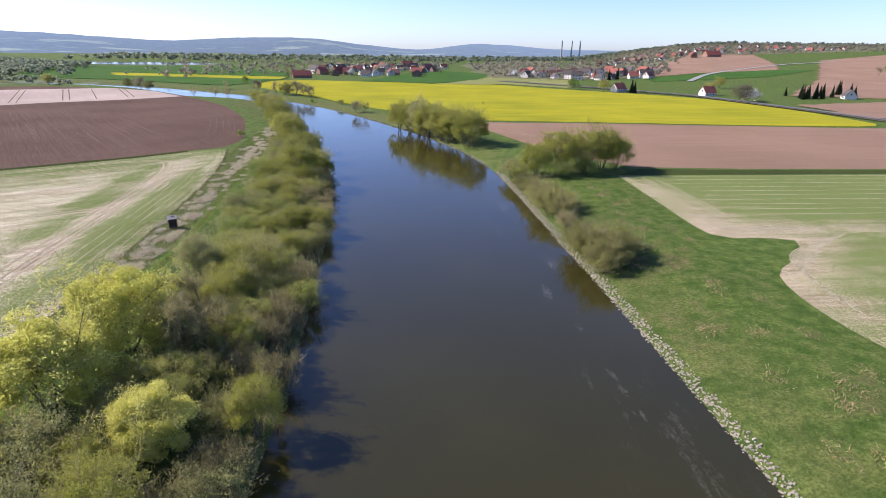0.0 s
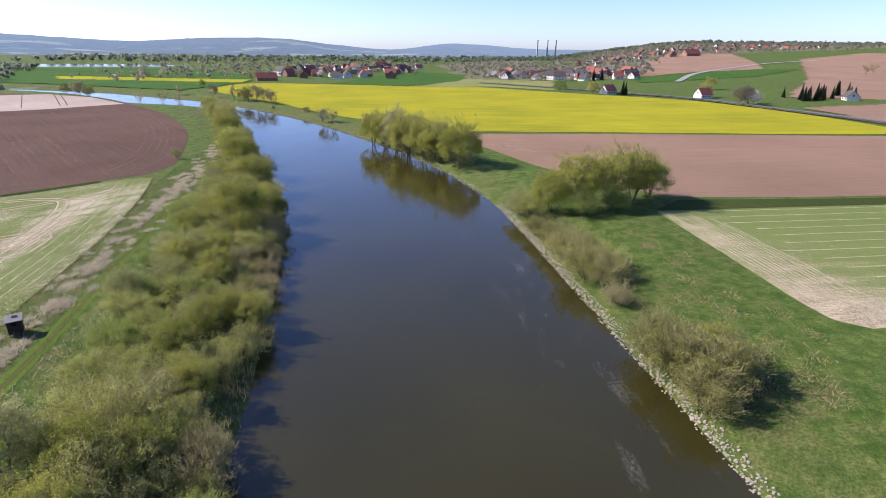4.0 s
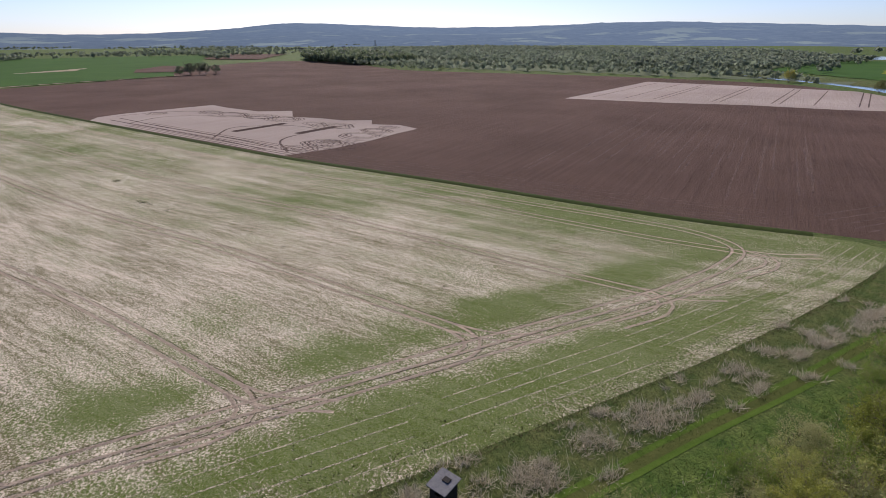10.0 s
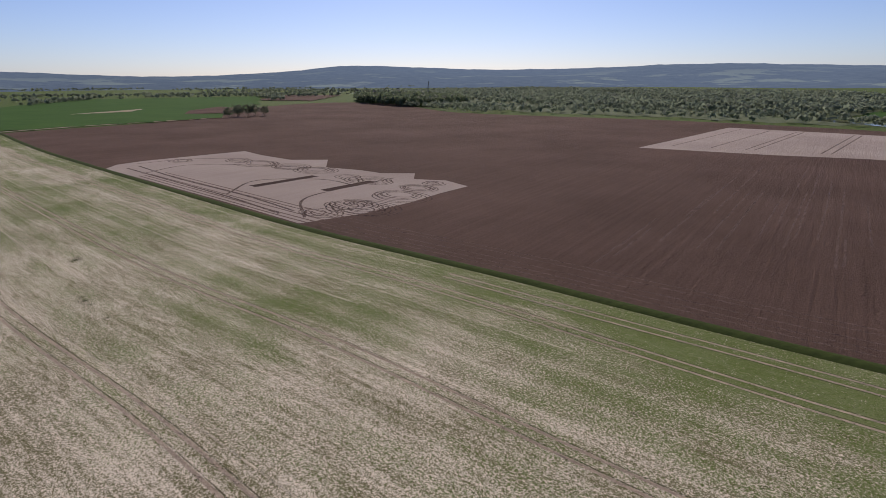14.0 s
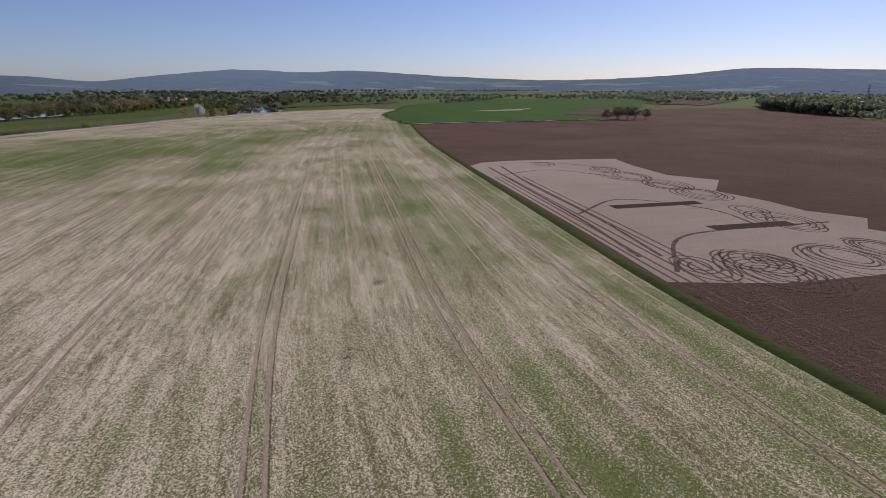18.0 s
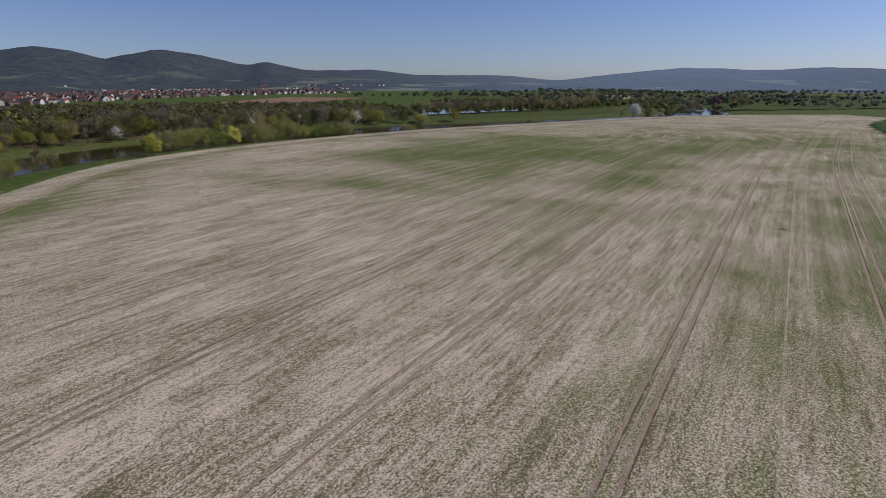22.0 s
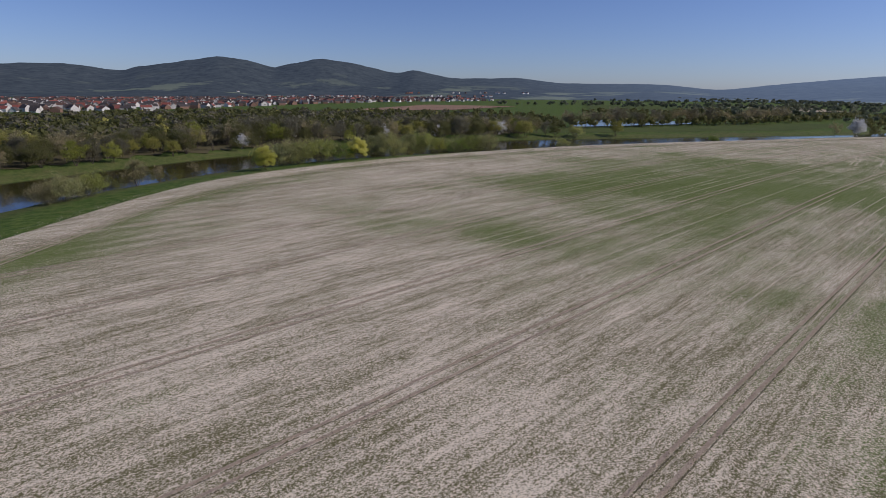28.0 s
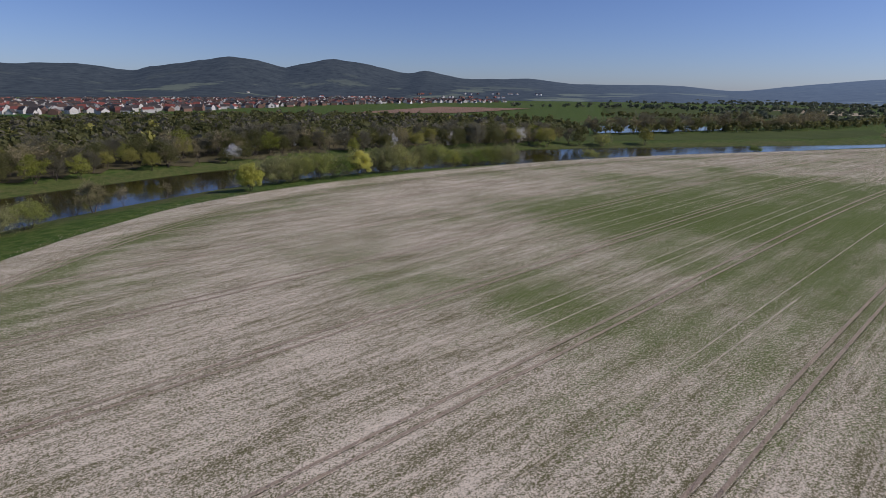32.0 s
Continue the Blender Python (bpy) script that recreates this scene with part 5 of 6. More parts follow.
def south_bank():
    g = "bushes on the south bank"
    for kind, x, y, s in (("shrub_c", -97, -142, 0.9), ("shrub_a", -101, -150, 0.9), ("bare_a", -93, -140, 0.8), ("mid_bare", -88, -150, 0.5), ("mid_bare", -95, -158, 0.5), ("mid_bare", -104, -172, 0.45), ("mid_bare", -114, -180, 0.5), ("mid_bare", -124, -190, 0.45),
                          ("bare_tree", -109, -170, 0.5), ("yellow_b", -150, -190, 0.55), ("shrub_c", -157, -205, 0.9), ("bare_b", -163, -207, 0.9), ("shrub_a", -172, -211, 1.0), ("shrub_b", -180, -215, 0.9), ("yellow_b", -189, -219, 0.6), ("shrub_c", -200, -226, 1.0), ("bare_b", -208, -230, 1.0),
                          ("willow_c", -217, -238, 0.6), ("shrub_a", -227, -244, 1.1), ("willow_b", -236, -250, 0.55), ("shrub_b", -247, -256, 1.0), ("shrub_a", -256, -258, 1.0), ("shrub_c", -266, -258, 0.9), ("shrub_a", -318, -268, 0.6), ("shrub_b", -440, -284, 0.5),
                          ("mid_blossom", -566, -284, 1.1), ("mid_c", -590, -288, 0.6), ("mid_bare", -575, -290, 0.7), ("mid_bare", -560, -296, 0.7), ("mid_c", -625, -292, 0.8), ("mid_c", -640, -290, 1.0), ("mid_b", -652, -286, 1.1),
                          ("mid_y", -299, -334, 0.75), ("mid_y", -321, -330, 0.8), ("mid_c", -345, -332, 0.6), ("mid_y", -393, -330, 0.75), ("shrub_a", -360, -330, 0.8), ("mid_c", -285, -328, 0.7), ("mid_b", -272, -325, 0.8), ("mid_c", -258, -320, 0.7), ("mid_bare", -310, -334, 0.7)):
        plant(kind, x, y, s * (0.75 if x > -145 else 1.0) * (2.2 if kind[:3] in ("shr", "bar") else 1.6 if kind == "yellow_b" else 1.35), group=g, squash=1.1)
    rng = np.random.default_rng(31)
    # front rows of the wood on the far bank
    g = "wood on the far bank"
    front = offset_line(OUTER, -12)
    front = front[(front[:, 0] > -340) & (front[:, 0] < 40) & (front[:, 1] < -120) & (front[:, 1] > -360)]
    for row, gap in ((0, 8.0), (10, 8.5), (20, 9), (31, 9), (43, 10)):
        line = smooth_line(offset_line(front, -row)[::3], 1.0)
        for p in line[:: int(gap)]:
            x, y = p + rng.normal(0, 2.2, 2)
            if rng.random() < (0.25 if row == 0 else 0.08):
                continue
            u = rng.random()
            kind = "mid_c" if u < 0.34 else "mid_b" if u < 0.60 else "mid_bare" if u < 0.84 else "mid_y" if u < 0.91 else "mid_blossom" if u < 0.94 else "mid_a"
            plant(kind, x, y, rng.uniform(0.7, 1.2) * (0.8 if row == 0 else 1.0), group=g)
    # trees round the pond
    for p in smooth_line([(-392, -404), (-460, -411), (-525, -423), (-605, -432), (-690, -470), (-740, -520)], 1.0)[::5]:
        x, y = p + rng.normal(0, 2.5, 2)
        plant("mid_bare" if rng.random() < 0.65 else "mid_b" if rng.random() < 0.75 else "mid_c", x, y, rng.uniform(0.85, 1.4), group="trees round the pond")


west_bank_belt()
east_bank()
south_bank()


def far_wood(name, areas, material, label, seed, quads=34, height=(7, 12), size=1.3, girth=(0.40, 0.62)):
    """Many far crowns with trunks, as one body: each crown a domed cloud of leaf sprays in a few clumps."""
    rng = np.random.default_rng(seed)
    pts = np.vstack([scatter(rng, poly, gap, n) for poly, gap, n in areas])
    m, q = len(pts), 38 if quads < 30 else 60
    base = np.column_stack([pts, ground_z(pts[:, 0], pts[:, 1])])
    h = rng.uniform(*height, m)
    r = h * rng.uniform(*girth, m)
    # clumps of each crown, then sprays round every clump
    cl = rng.normal(0, 1, (m, 7, 3))
    cl[:, :, 2] = np.abs(cl[:, :, 2]) - 0.35
    cl /= np.linalg.norm(cl, axis=2)[:, :, None]
    cl *= rng.uniform(0.30, 0.66, (m, 7, 1))
    own = rng.integers(0, 7, (m, q))
    d = rng.normal(0, 1, (m, q, 3))
    d /= np.linalg.norm(d, axis=2)[:, :, None]
    c = np.take_along_axis(cl, own[:, :, None].repeat(3, 2), 1) + d * rng.uniform(0.22, 0.42, (m, q, 1))
    out = c / (np.linalg.norm(c, axis=2)[:, :, None] + 0.2)
    c = c * np.stack([r, r, h * 0.52], 1)[:, None] + base[:, None] + np.stack([0 * h, 0 * h, h * 0.50], 1)[:, None]
    c[:, :, 2] = np.maximum(c[:, :, 2], base[:, None, 2] + 0.3)
    way = out + rng.normal(0, 0.55, (m, q, 3)) + (0, 0, 0.25)
    a = np.cross(way, rng.normal(0, 1, (m, q, 3)))
    a /= np.linalg.norm(a, axis=2)[:, :, None]
    b = np.cross(a, way)
    b /= np.linalg.norm(b, axis=2)[:, :, None]
    s = (r * 0.25)[:, None, None] * rng.uniform(0.6, 1.35, (m, q, 1)) * min(1.2, 0.75 + 0.2 * size)
    v = np.stack([c - a * s, c - b * s * 0.8, c + a * s, c + b * s * 0.8], 2).reshape(-1, 3)
    t = (0.12 + 0.01 * h)[:, None]
    foot = base - (0, 0, 0.3)
    tv = np.stack([foot - t * (1, 1, 0), foot + t * (1, -1, 0), base + np.stack([0 * h, 0 * h, 0.75 * h], 1), foot + t * (0, 1, 0)], 1).reshape(-1, 3)
    me = mesh_from(name, np.vstack([v, tv]), np.arange(len(v) + len(tv)).reshape(-1, 4), material)
    return tagged(new(name, me), label, "wood", kind="stuff")


SOUTH_WOOD = [(-60, -255), (-100, -285), (-160, -330), (-240, -360), (-320, -375), (-360, -450), (-330, -560), (-240, -640), (-60, -640), (60, -560), (150, -450), (130, -330), (60, -230), (0, -190)]
far_wood("mixed_wood", [(SOUTH_WOOD, 7, 7000)], FAR_OLIVE, "olive green mixed wood behind the river", 41, 46, (6.5, 11.5), 1.15, (0.45, 0.7))
far_wood("grey_wood", [(SOUTH_WOOD, 11, 2200)], FAR_GREY, "leafless grey-brown trees in the wood", 42, 46, (7, 12), 1.0, (0.45, 0.65))
far_wood("yellow_wood", [(SOUTH_WOOD, 40, 300)], FAR_YELLOW, "yellow-green willows within the wood", 43, 60, (8, 12.5), 0.9)
far_wood("blossom_thicket", [([(-110, -300), (-200, -350), (-280, -365), (-290, -400), (-180, -400), (-90, -340)], 12, 200)], BLOSSOM, "white blossoming blackthorn thicket", 44, 40, (3, 5), 0.7)
WEST_EDGE = [(-1010, 300), (-885, 285), (-762, 312), (-740, 350), (-800, 420), (-1010, 400)]
far_wood("plantation", [(WEST_EDGE, 5.5, 4000)], PLANTED, "even dark plantation behind the brown field", 45, 44, (13, 16), 1.0)
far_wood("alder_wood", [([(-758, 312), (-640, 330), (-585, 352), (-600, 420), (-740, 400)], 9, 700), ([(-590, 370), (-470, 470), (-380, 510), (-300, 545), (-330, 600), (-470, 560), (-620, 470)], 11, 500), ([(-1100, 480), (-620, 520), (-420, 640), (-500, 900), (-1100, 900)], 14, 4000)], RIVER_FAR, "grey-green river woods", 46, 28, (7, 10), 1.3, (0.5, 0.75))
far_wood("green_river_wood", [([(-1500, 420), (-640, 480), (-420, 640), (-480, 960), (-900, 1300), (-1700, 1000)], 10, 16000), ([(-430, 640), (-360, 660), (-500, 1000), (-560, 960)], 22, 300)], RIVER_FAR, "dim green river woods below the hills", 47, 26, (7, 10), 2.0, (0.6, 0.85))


def hedge_strips(seed, n, dist, az, length, gap, deep=14):
    """Thin strips across the view from the field, for rows of far trees."""
    rng = np.random.default_rng(seed)
    out = []
    for _ in range(n):
        r, a = rng.uniform(*dist), radians(rng.uniform(*az))
        c = np.array([-130 + r * math.sin(a), r * math.cos(a)])
        t = a + math.pi / 2 + rng.normal(0, 0.22)
        u = np.array([math.sin(t), math.cos(t)]) * rng.uniform(*length) / 2
        w = np.array([u[1], -u[0]]) / np.linalg.norm(u) * deep
        out.append(([c - u, c + u, c + u + w, c - u + w], gap, int(np.linalg.norm(u) * 2)))
    return out


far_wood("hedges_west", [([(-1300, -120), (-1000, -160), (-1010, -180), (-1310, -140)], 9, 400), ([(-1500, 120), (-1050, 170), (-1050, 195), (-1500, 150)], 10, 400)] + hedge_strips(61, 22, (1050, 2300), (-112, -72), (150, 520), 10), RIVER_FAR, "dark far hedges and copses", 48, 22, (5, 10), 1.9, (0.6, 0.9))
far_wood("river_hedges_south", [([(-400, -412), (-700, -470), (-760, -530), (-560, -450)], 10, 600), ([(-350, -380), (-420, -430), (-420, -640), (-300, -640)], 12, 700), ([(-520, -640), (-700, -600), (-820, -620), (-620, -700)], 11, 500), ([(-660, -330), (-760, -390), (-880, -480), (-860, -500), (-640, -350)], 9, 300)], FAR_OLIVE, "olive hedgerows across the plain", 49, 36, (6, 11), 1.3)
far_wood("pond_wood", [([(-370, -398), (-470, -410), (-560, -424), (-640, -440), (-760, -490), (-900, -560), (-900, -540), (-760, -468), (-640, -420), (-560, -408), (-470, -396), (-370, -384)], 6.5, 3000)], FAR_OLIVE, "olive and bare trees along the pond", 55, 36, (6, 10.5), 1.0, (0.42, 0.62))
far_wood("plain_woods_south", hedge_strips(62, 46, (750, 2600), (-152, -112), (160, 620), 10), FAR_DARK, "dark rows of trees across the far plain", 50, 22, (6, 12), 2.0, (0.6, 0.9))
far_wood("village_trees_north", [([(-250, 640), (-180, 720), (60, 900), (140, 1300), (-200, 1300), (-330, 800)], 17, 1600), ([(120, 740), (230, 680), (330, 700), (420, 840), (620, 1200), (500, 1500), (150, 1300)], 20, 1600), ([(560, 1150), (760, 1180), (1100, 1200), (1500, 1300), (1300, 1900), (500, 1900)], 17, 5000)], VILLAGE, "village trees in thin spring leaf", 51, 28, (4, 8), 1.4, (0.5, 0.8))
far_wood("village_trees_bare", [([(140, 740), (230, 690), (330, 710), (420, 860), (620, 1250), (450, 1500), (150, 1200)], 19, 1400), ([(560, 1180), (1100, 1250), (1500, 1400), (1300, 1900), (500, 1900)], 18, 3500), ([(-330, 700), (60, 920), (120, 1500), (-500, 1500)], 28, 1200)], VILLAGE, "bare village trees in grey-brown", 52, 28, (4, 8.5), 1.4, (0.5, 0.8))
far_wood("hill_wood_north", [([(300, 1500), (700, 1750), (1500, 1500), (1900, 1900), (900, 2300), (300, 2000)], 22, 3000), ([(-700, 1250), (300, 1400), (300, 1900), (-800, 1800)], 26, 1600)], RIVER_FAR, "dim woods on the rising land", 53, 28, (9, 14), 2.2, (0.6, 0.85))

far_wood("town_trees", [([(340, -680), (60, -700), (-200, -1100), (-420, -1350), (-760, -1500), (-700, -1900), (60, -1700), (620, -1400)], 24, 2500)], FAR_DARK, "dark garden trees among the town houses", 54, 30, (4, 7.5), 1.3)

# houses ---------------------------------------------------------------------
ROOF_RED = plain_material("red_roof_tiles", (0.19, 0.062, 0.050), (0.29, 0.098, 0.078), 1.0, var=0.5)
ROOF_DARK = plain_material("dark_roof_tiles", (0.050, 0.045, 0.045), (0.11, 0.095, 0.090), 1.0, var=0.5)
ROOF_BROWN = plain_material("brown_roof_tiles", (0.095, 0.058, 0.048), (0.16, 0.095, 0.078), 1.0, var=0.5)
RENDER_WHITE = plain_material("white_render", (0.50, 0.48, 0.45), (0.70, 0.69, 0.66), 0.6, var=0.4)
BRICK_WALL = plain_material("brick_wall", (0.19, 0.115, 0.085), (0.28, 0.175, 0.13), 0.8, var=0.4)
PANE = plain_material("window_pane", (0.03, 0.035, 0.04), (0.06, 0.065, 0.07), 0.5, rough=0.15, spec=0.5)


def box_lists(x0, y0, z0, x1, y1, z1):
    v = [(x, y, z) for z in (z0, z1) for y in (y0, y1) for x in (x0, x1)]
    return v, [(0, 2, 3, 1), (4, 5, 7, 6), (0, 1, 5, 4), (2, 6, 7, 3), (0, 4, 6, 2), (1, 3, 7, 5)]


def box_mesh(name, dims, material):
    v, f = box_lists(*dims)
    return mesh_from(name, v, f, material)


def house_proto(name, w, d, eaves, ridge_h, roof, wall, label, storeys=1, far=False):
    root = tagged(new(name), label, "house")
    hw, hd = w / 2, d / 2
    v = [(-hw, -hd, -1.5), (hw, -hd, -1.5), (hw, hd, -1.5), (-hw, hd, -1.5), (-hw, -hd, eaves), (hw, -hd, eaves), (hw, hd, eaves), (-hw, hd, eaves), (-hw, 0, ridge_h), (hw, 0, ridge_h)]
    f = [(0, 1, 5, 4), (2, 3, 7, 6), (1, 2, 6, 9, 5), (3, 0, 4, 8, 7)]
    part("wall", mesh_from(name + "_wall", v, f, wall), root)
    o, t = 0.5, 0.22
    drop = (ridge_h - eaves) / hd * o
    for sgn in (-1, 1):
        a = [(-hw - o, sgn * (hd + o), eaves - drop), (hw + o, sgn * (hd + o), eaves - drop), (hw + o, 0, ridge_h), (-hw - o, 0, ridge_h)]
        v = a + [(x, y, z + t) for x, y, z in a]
        part("roof", mesh_from(name + "_roof", v, [(0, 1, 2, 3), (4, 7, 6, 5), (0, 4, 5, 1), (1, 5, 6, 2), (3, 7, 4, 0)], roof), root)
    part("chimney", box_mesh(name + "_chimney", (hw * 0.3, -0.9, ridge_h - 1.4, hw * 0.3 + 0.7, -0.2, ridge_h + 0.9), BRICK_WALL), root)
    if far:
        return root
    pane = box_mesh(name + "_pane", (-0.55, -0.03, -0.65, 0.55, 0.03, 0.65), PANE)
    for s in range(storeys):
        for k in (-0.55, 0.0, 0.55):
            for side in (-1, 1):
                ob = part("window", pane, root)
                ob.location = (k * hw, side * (hd + 0.02), 1.6 + 2.8 * s)
    for side in (-1, 1):
        ob = part("window", pane, root)
        ob.location, ob.rotation_euler = (side * (hw + 0.02), 0, eaves + 0.9), (0, 0, math.pi / 2)
    return root


HOUSES = [
    house_proto("house", 11, 9, 3.4, 8.0, ROOF_RED, RENDER_WHITE, "white rendered house with a red tiled gable roof"),
    house_proto("house", 10, 9, 3.2, 7.6, ROOF_DARK, RENDER_WHITE, "white rendered house with a dark tiled roof"),
    house_proto("house", 12, 9.5, 3.6, 8.4, ROOF_BROWN, BRICK_WALL, "brick house with a brown tiled roof"),
    house_proto("house", 13, 10, 5.6, 10.0, ROOF_DARK, RENDER_WHITE, "tall white house with a dark roof", 2),
    house_proto("house", 14, 10, 4.4, 9.4, ROOF_RED, BRICK_WALL, "long brick house with a red roof"),
    house_proto("barn", 24, 13, 3.6, 9.5, ROOF_RED, BRICK_WALL, "large brick barn with a long red roof"),
    house_proto("house", 11, 9, 3.4, 8.0, ROOF_RED, RENDER_WHITE, "white town house with a red roof", far=True),
    house_proto("house", 10, 9, 3.2, 7.6, ROOF_DARK, RENDER_WHITE, "white town house with a dark roof", far=True),
    house_proto("house", 12, 9.5, 3.6, 8.4, ROOF_BROWN, BRICK_WALL, "brick town house with a brown roof", far=True),
    house_proto("house", 13, 10, 5.6, 10.0, ROOF_BROWN, BRICK_WALL, "tall brick town house with a brown roof", far=True),
    house_proto("house", 14, 10, 4.4, 9.4, ROOF_RED, BRICK_WALL, "long brick town house with a red roof", far=True),
]
_built = set()


def build_house(k, x, y, turn, scale=1.0, group="", z=0.0):
    m = Matrix.Translation((x, y, z)) @ Matrix.Rotation(turn, 4, "Z")
    ob = HOUSES[k] if k not in _built else copy_thing(HOUSES[k], m)
    ob.matrix_basis = m @ Matrix.Scale(scale, 4)
    if group:
        ob["group"] = group
    _built.add(k)


def houses():
    rng = np.random.default_rng(61)
    for k, x, y, t, s in ((5, -113, 690, 0.3, 0.9), (0, 204, 512, 0.4, 1.0), (0, 270, 475, 0.2, 1.0), (1, 384, 452, 1.2, 1.0), (3, 30, 1010, 0.3, 1.0), (4, 20, 1030, 0.2, 1.3), (1, 212, 520, 1.4, 0.6), (5, 640, 1130, 0.1, 1.3), (4, 600, 1130, 1.4, 1.2), (5, -930, -455, 0.6, 1.3), (4, -960, -470, 0.9, 1.2)):
        build_house(k, x, y, t, s, "", float(ground_z(np.array([x]), np.array([y]))[0]))

    def cluster(poly, gap, n, limit, weights, group, first=0):
        pts = scatter(rng, poly, gap, n, limit=limit)
        for (x, y), z in zip(pts, ground_z(pts[:, 0], pts[:, 1])):
            build_house(first + int(rng.choice(5, p=weights)), x, y, rng.choice([0.0, 0.5, 1.57, 2.1]) + rng.normal(0, 0.25), rng.uniform(0.85, 1.15) * (0.85 if first else 1.0), group, float(z))
    cluster([(-60, 720), (40, 740), (60, 900), (100, 1060), (-80, 1060), (-120, 800)], 17, 1500, 56, (0.15, 0.4, 0.15, 0.2, 0.1), "houses of the northern village")
    cluster([(140, 745), (190, 740), (250, 690), (310, 680), (380, 800), (340, 900), (180, 860)], 15, 1500, 52, (0.15, 0.4, 0.15, 0.2, 0.1), "houses of the roadside village")
    cluster([(380, 960), (480, 1060), (650, 1230), (900, 1250), (1080, 1300), (1000, 1500), (650, 1450), (400, 1200)], 18, 3000, 84, (0.28, 0.35, 0.22, 0.1, 0.05), "houses on the slope", 6)
    cluster([(320, -690), (130, -690), (20, -760), (-80, -1000), (-250, -1150), (-330, -1350), (60, -1400), (500, -1300)], 17, 4000, 62, (0.20, 0.42, 0.16, 0.14, 0.08), "houses of the southern town", 6)
    cluster([(-260, -1220), (-700, -1500), (-800, -1750), (-100, -1700)], 26, 900, 14, (0.3, 0.3, 0.2, 0.12, 0.08), "houses of the southern town", 6)
    cluster([(-1500, 260), (-1350, 500), (-1500, 800), (-1800, 700), (-1750, 300)], 40, 400, 12, (0.2, 0.4, 0.1, 0.2, 0.1), "houses below the western hills", 6)


houses()


def gable_houses(name, pts, zs, label, seed, size=1.0):
    """Houses too many and too far to pick apart, as one body."""
    rng = np.random.default_rng(seed)
    mats = [ROOF_RED, ROOF_DARK, ROOF_BROWN, RENDER_WHITE, BRICK_WALL]
    verts, faces, idx = [], [], []
    for (x, y), z in zip(pts, zs):
        w, d, e = size * rng.uniform(4.5, 7.5), size * rng.uniform(4, 5.5), size * rng.uniform(3, 5)
        r = e + size * rng.uniform(3, 4.6)
        a = rng.choice([0.0, 0.5, 1.57, 2.1]) + rng.normal(0, 0.25)
        c, s = math.cos(a), math.sin(a)
        b = len(verts)
        for px, py, pz in [(-w, -d, -3), (w, -d, -3), (w, d, -3), (-w, d, -3), (-w, -d, e), (w, -d, e), (w, d, e), (-w, d, e), (-w, 0, r), (w, 0, r)]:
            verts.append((x + px * c - py * s, y + px * s + py * c, z + pz))
        faces += [(b, b + 1, b + 5, b + 4), (b + 2, b + 3, b + 7, b + 6), (b + 1, b + 2, b + 6, b + 9, b + 5), (b + 3, b, b + 4, b + 8, b + 7), (b + 4, b + 5, b + 9, b + 8), (b + 6, b + 7, b + 8, b + 9)]
        idx += [int(rng.choice([3, 3, 4]))] * 4 + [int(rng.choice([0, 1, 1, 1, 2]))] * 2
    me = mesh_from(name, verts, faces)
    for m in mats:
        me.materials.append(m)
    me.polygons.foreach_set("material_index", idx)
    tagged(new(name, me), label, "town", kind="stuff")


def far_town():
    rng = np.random.default_rng(64)
    pts = scatter(rng, [(340, -720), (60, -740), (-200, -1150), (-420, -1400), (-760, -1560), (-700, -1900), (60, -1700), (620, -1400)], 16, 12000, limit=1300)
    gable_houses("far_town", pts, ground_z(pts[:, 0], pts[:, 1]), "distant town of red and grey roofs", 65)
    # villages on the lower slopes of the southern hills
    rings = HILL_VERTS.reshape(12, -1, 3)
    spots = []
    for az, ring, n, wide in ((172, 1, 46, 10), (160, 1, 20, 6)):
        for _ in range(n):
            i = int((az + rng.normal(0, wide / 2) + 30) * 2) % (rings.shape[1] - 1)
            j, k = ring + int(rng.integers(0, 2)), rng.random()
            spots.append(rings[j, i] * (1 - k) + rings[j, i + 1] * k)
    spots = np.array(spots)
    gable_houses("hillside_villages", spots[:, :2], spots[:, 2], "pale small houses scattered over the lower hill slopes", 66, 0.9)


far_town()
_rng = np.random.default_rng(71)
for _x, _y in ((374, 473), (379, 476), (402, 487), (407, 491), (428, 503), (348, 482), (338, 446), (343, 449), (347, 452), (352, 450), (356, 455), (361, 453), (380, 466), (345, 458), (262, 690), (268, 700), (252, 712), (275, 696), (400, 470), (408, 474), (-40, 765), (-46, 772), (212, 500), (216, 503)):
    plant("conifer", _x, _y, _rng.uniform(0.8, 1.35), group="dark conifers by the houses")
for _x, _y, _k in ((276, 482, "mid_y"), (284, 430, "mid_blossom"), (276, 425, "mid_blossom"), (270, 418, "mid_b"), (262, 416, "mid_b"), (190, 512, "mid_y"), (330, 560, "mid_y"), (-30, 780, "mid_bare"), (-60, 760, "mid_blossom"), (-85, 745, "mid_bare"), (-130, 700, "mid_bare"), (60, 800, "mid_bare"),
                   (160, 770, "mid_blossom"), (185, 765, "mid_blossom"), (700, 1200, "mid_blossom"), (560, 1150, "mid_bare"), (620, 690, "mid_bare"), (640, 700, "mid_bare"), (-910, -395, "mid_c"), (-890, -380, "mid_c"), (-985, -460, "mid_b"), (-1000, -470, "mid_b"), (-870, -372, "mid_c")):
    plant(_k, _x, _y, 1.1, group="trees by the houses")
grow_all()

STACK = plain_material("pale_concrete", (0.30, 0.30, 0.31), (0.42, 0.42, 0.43), 0.1)


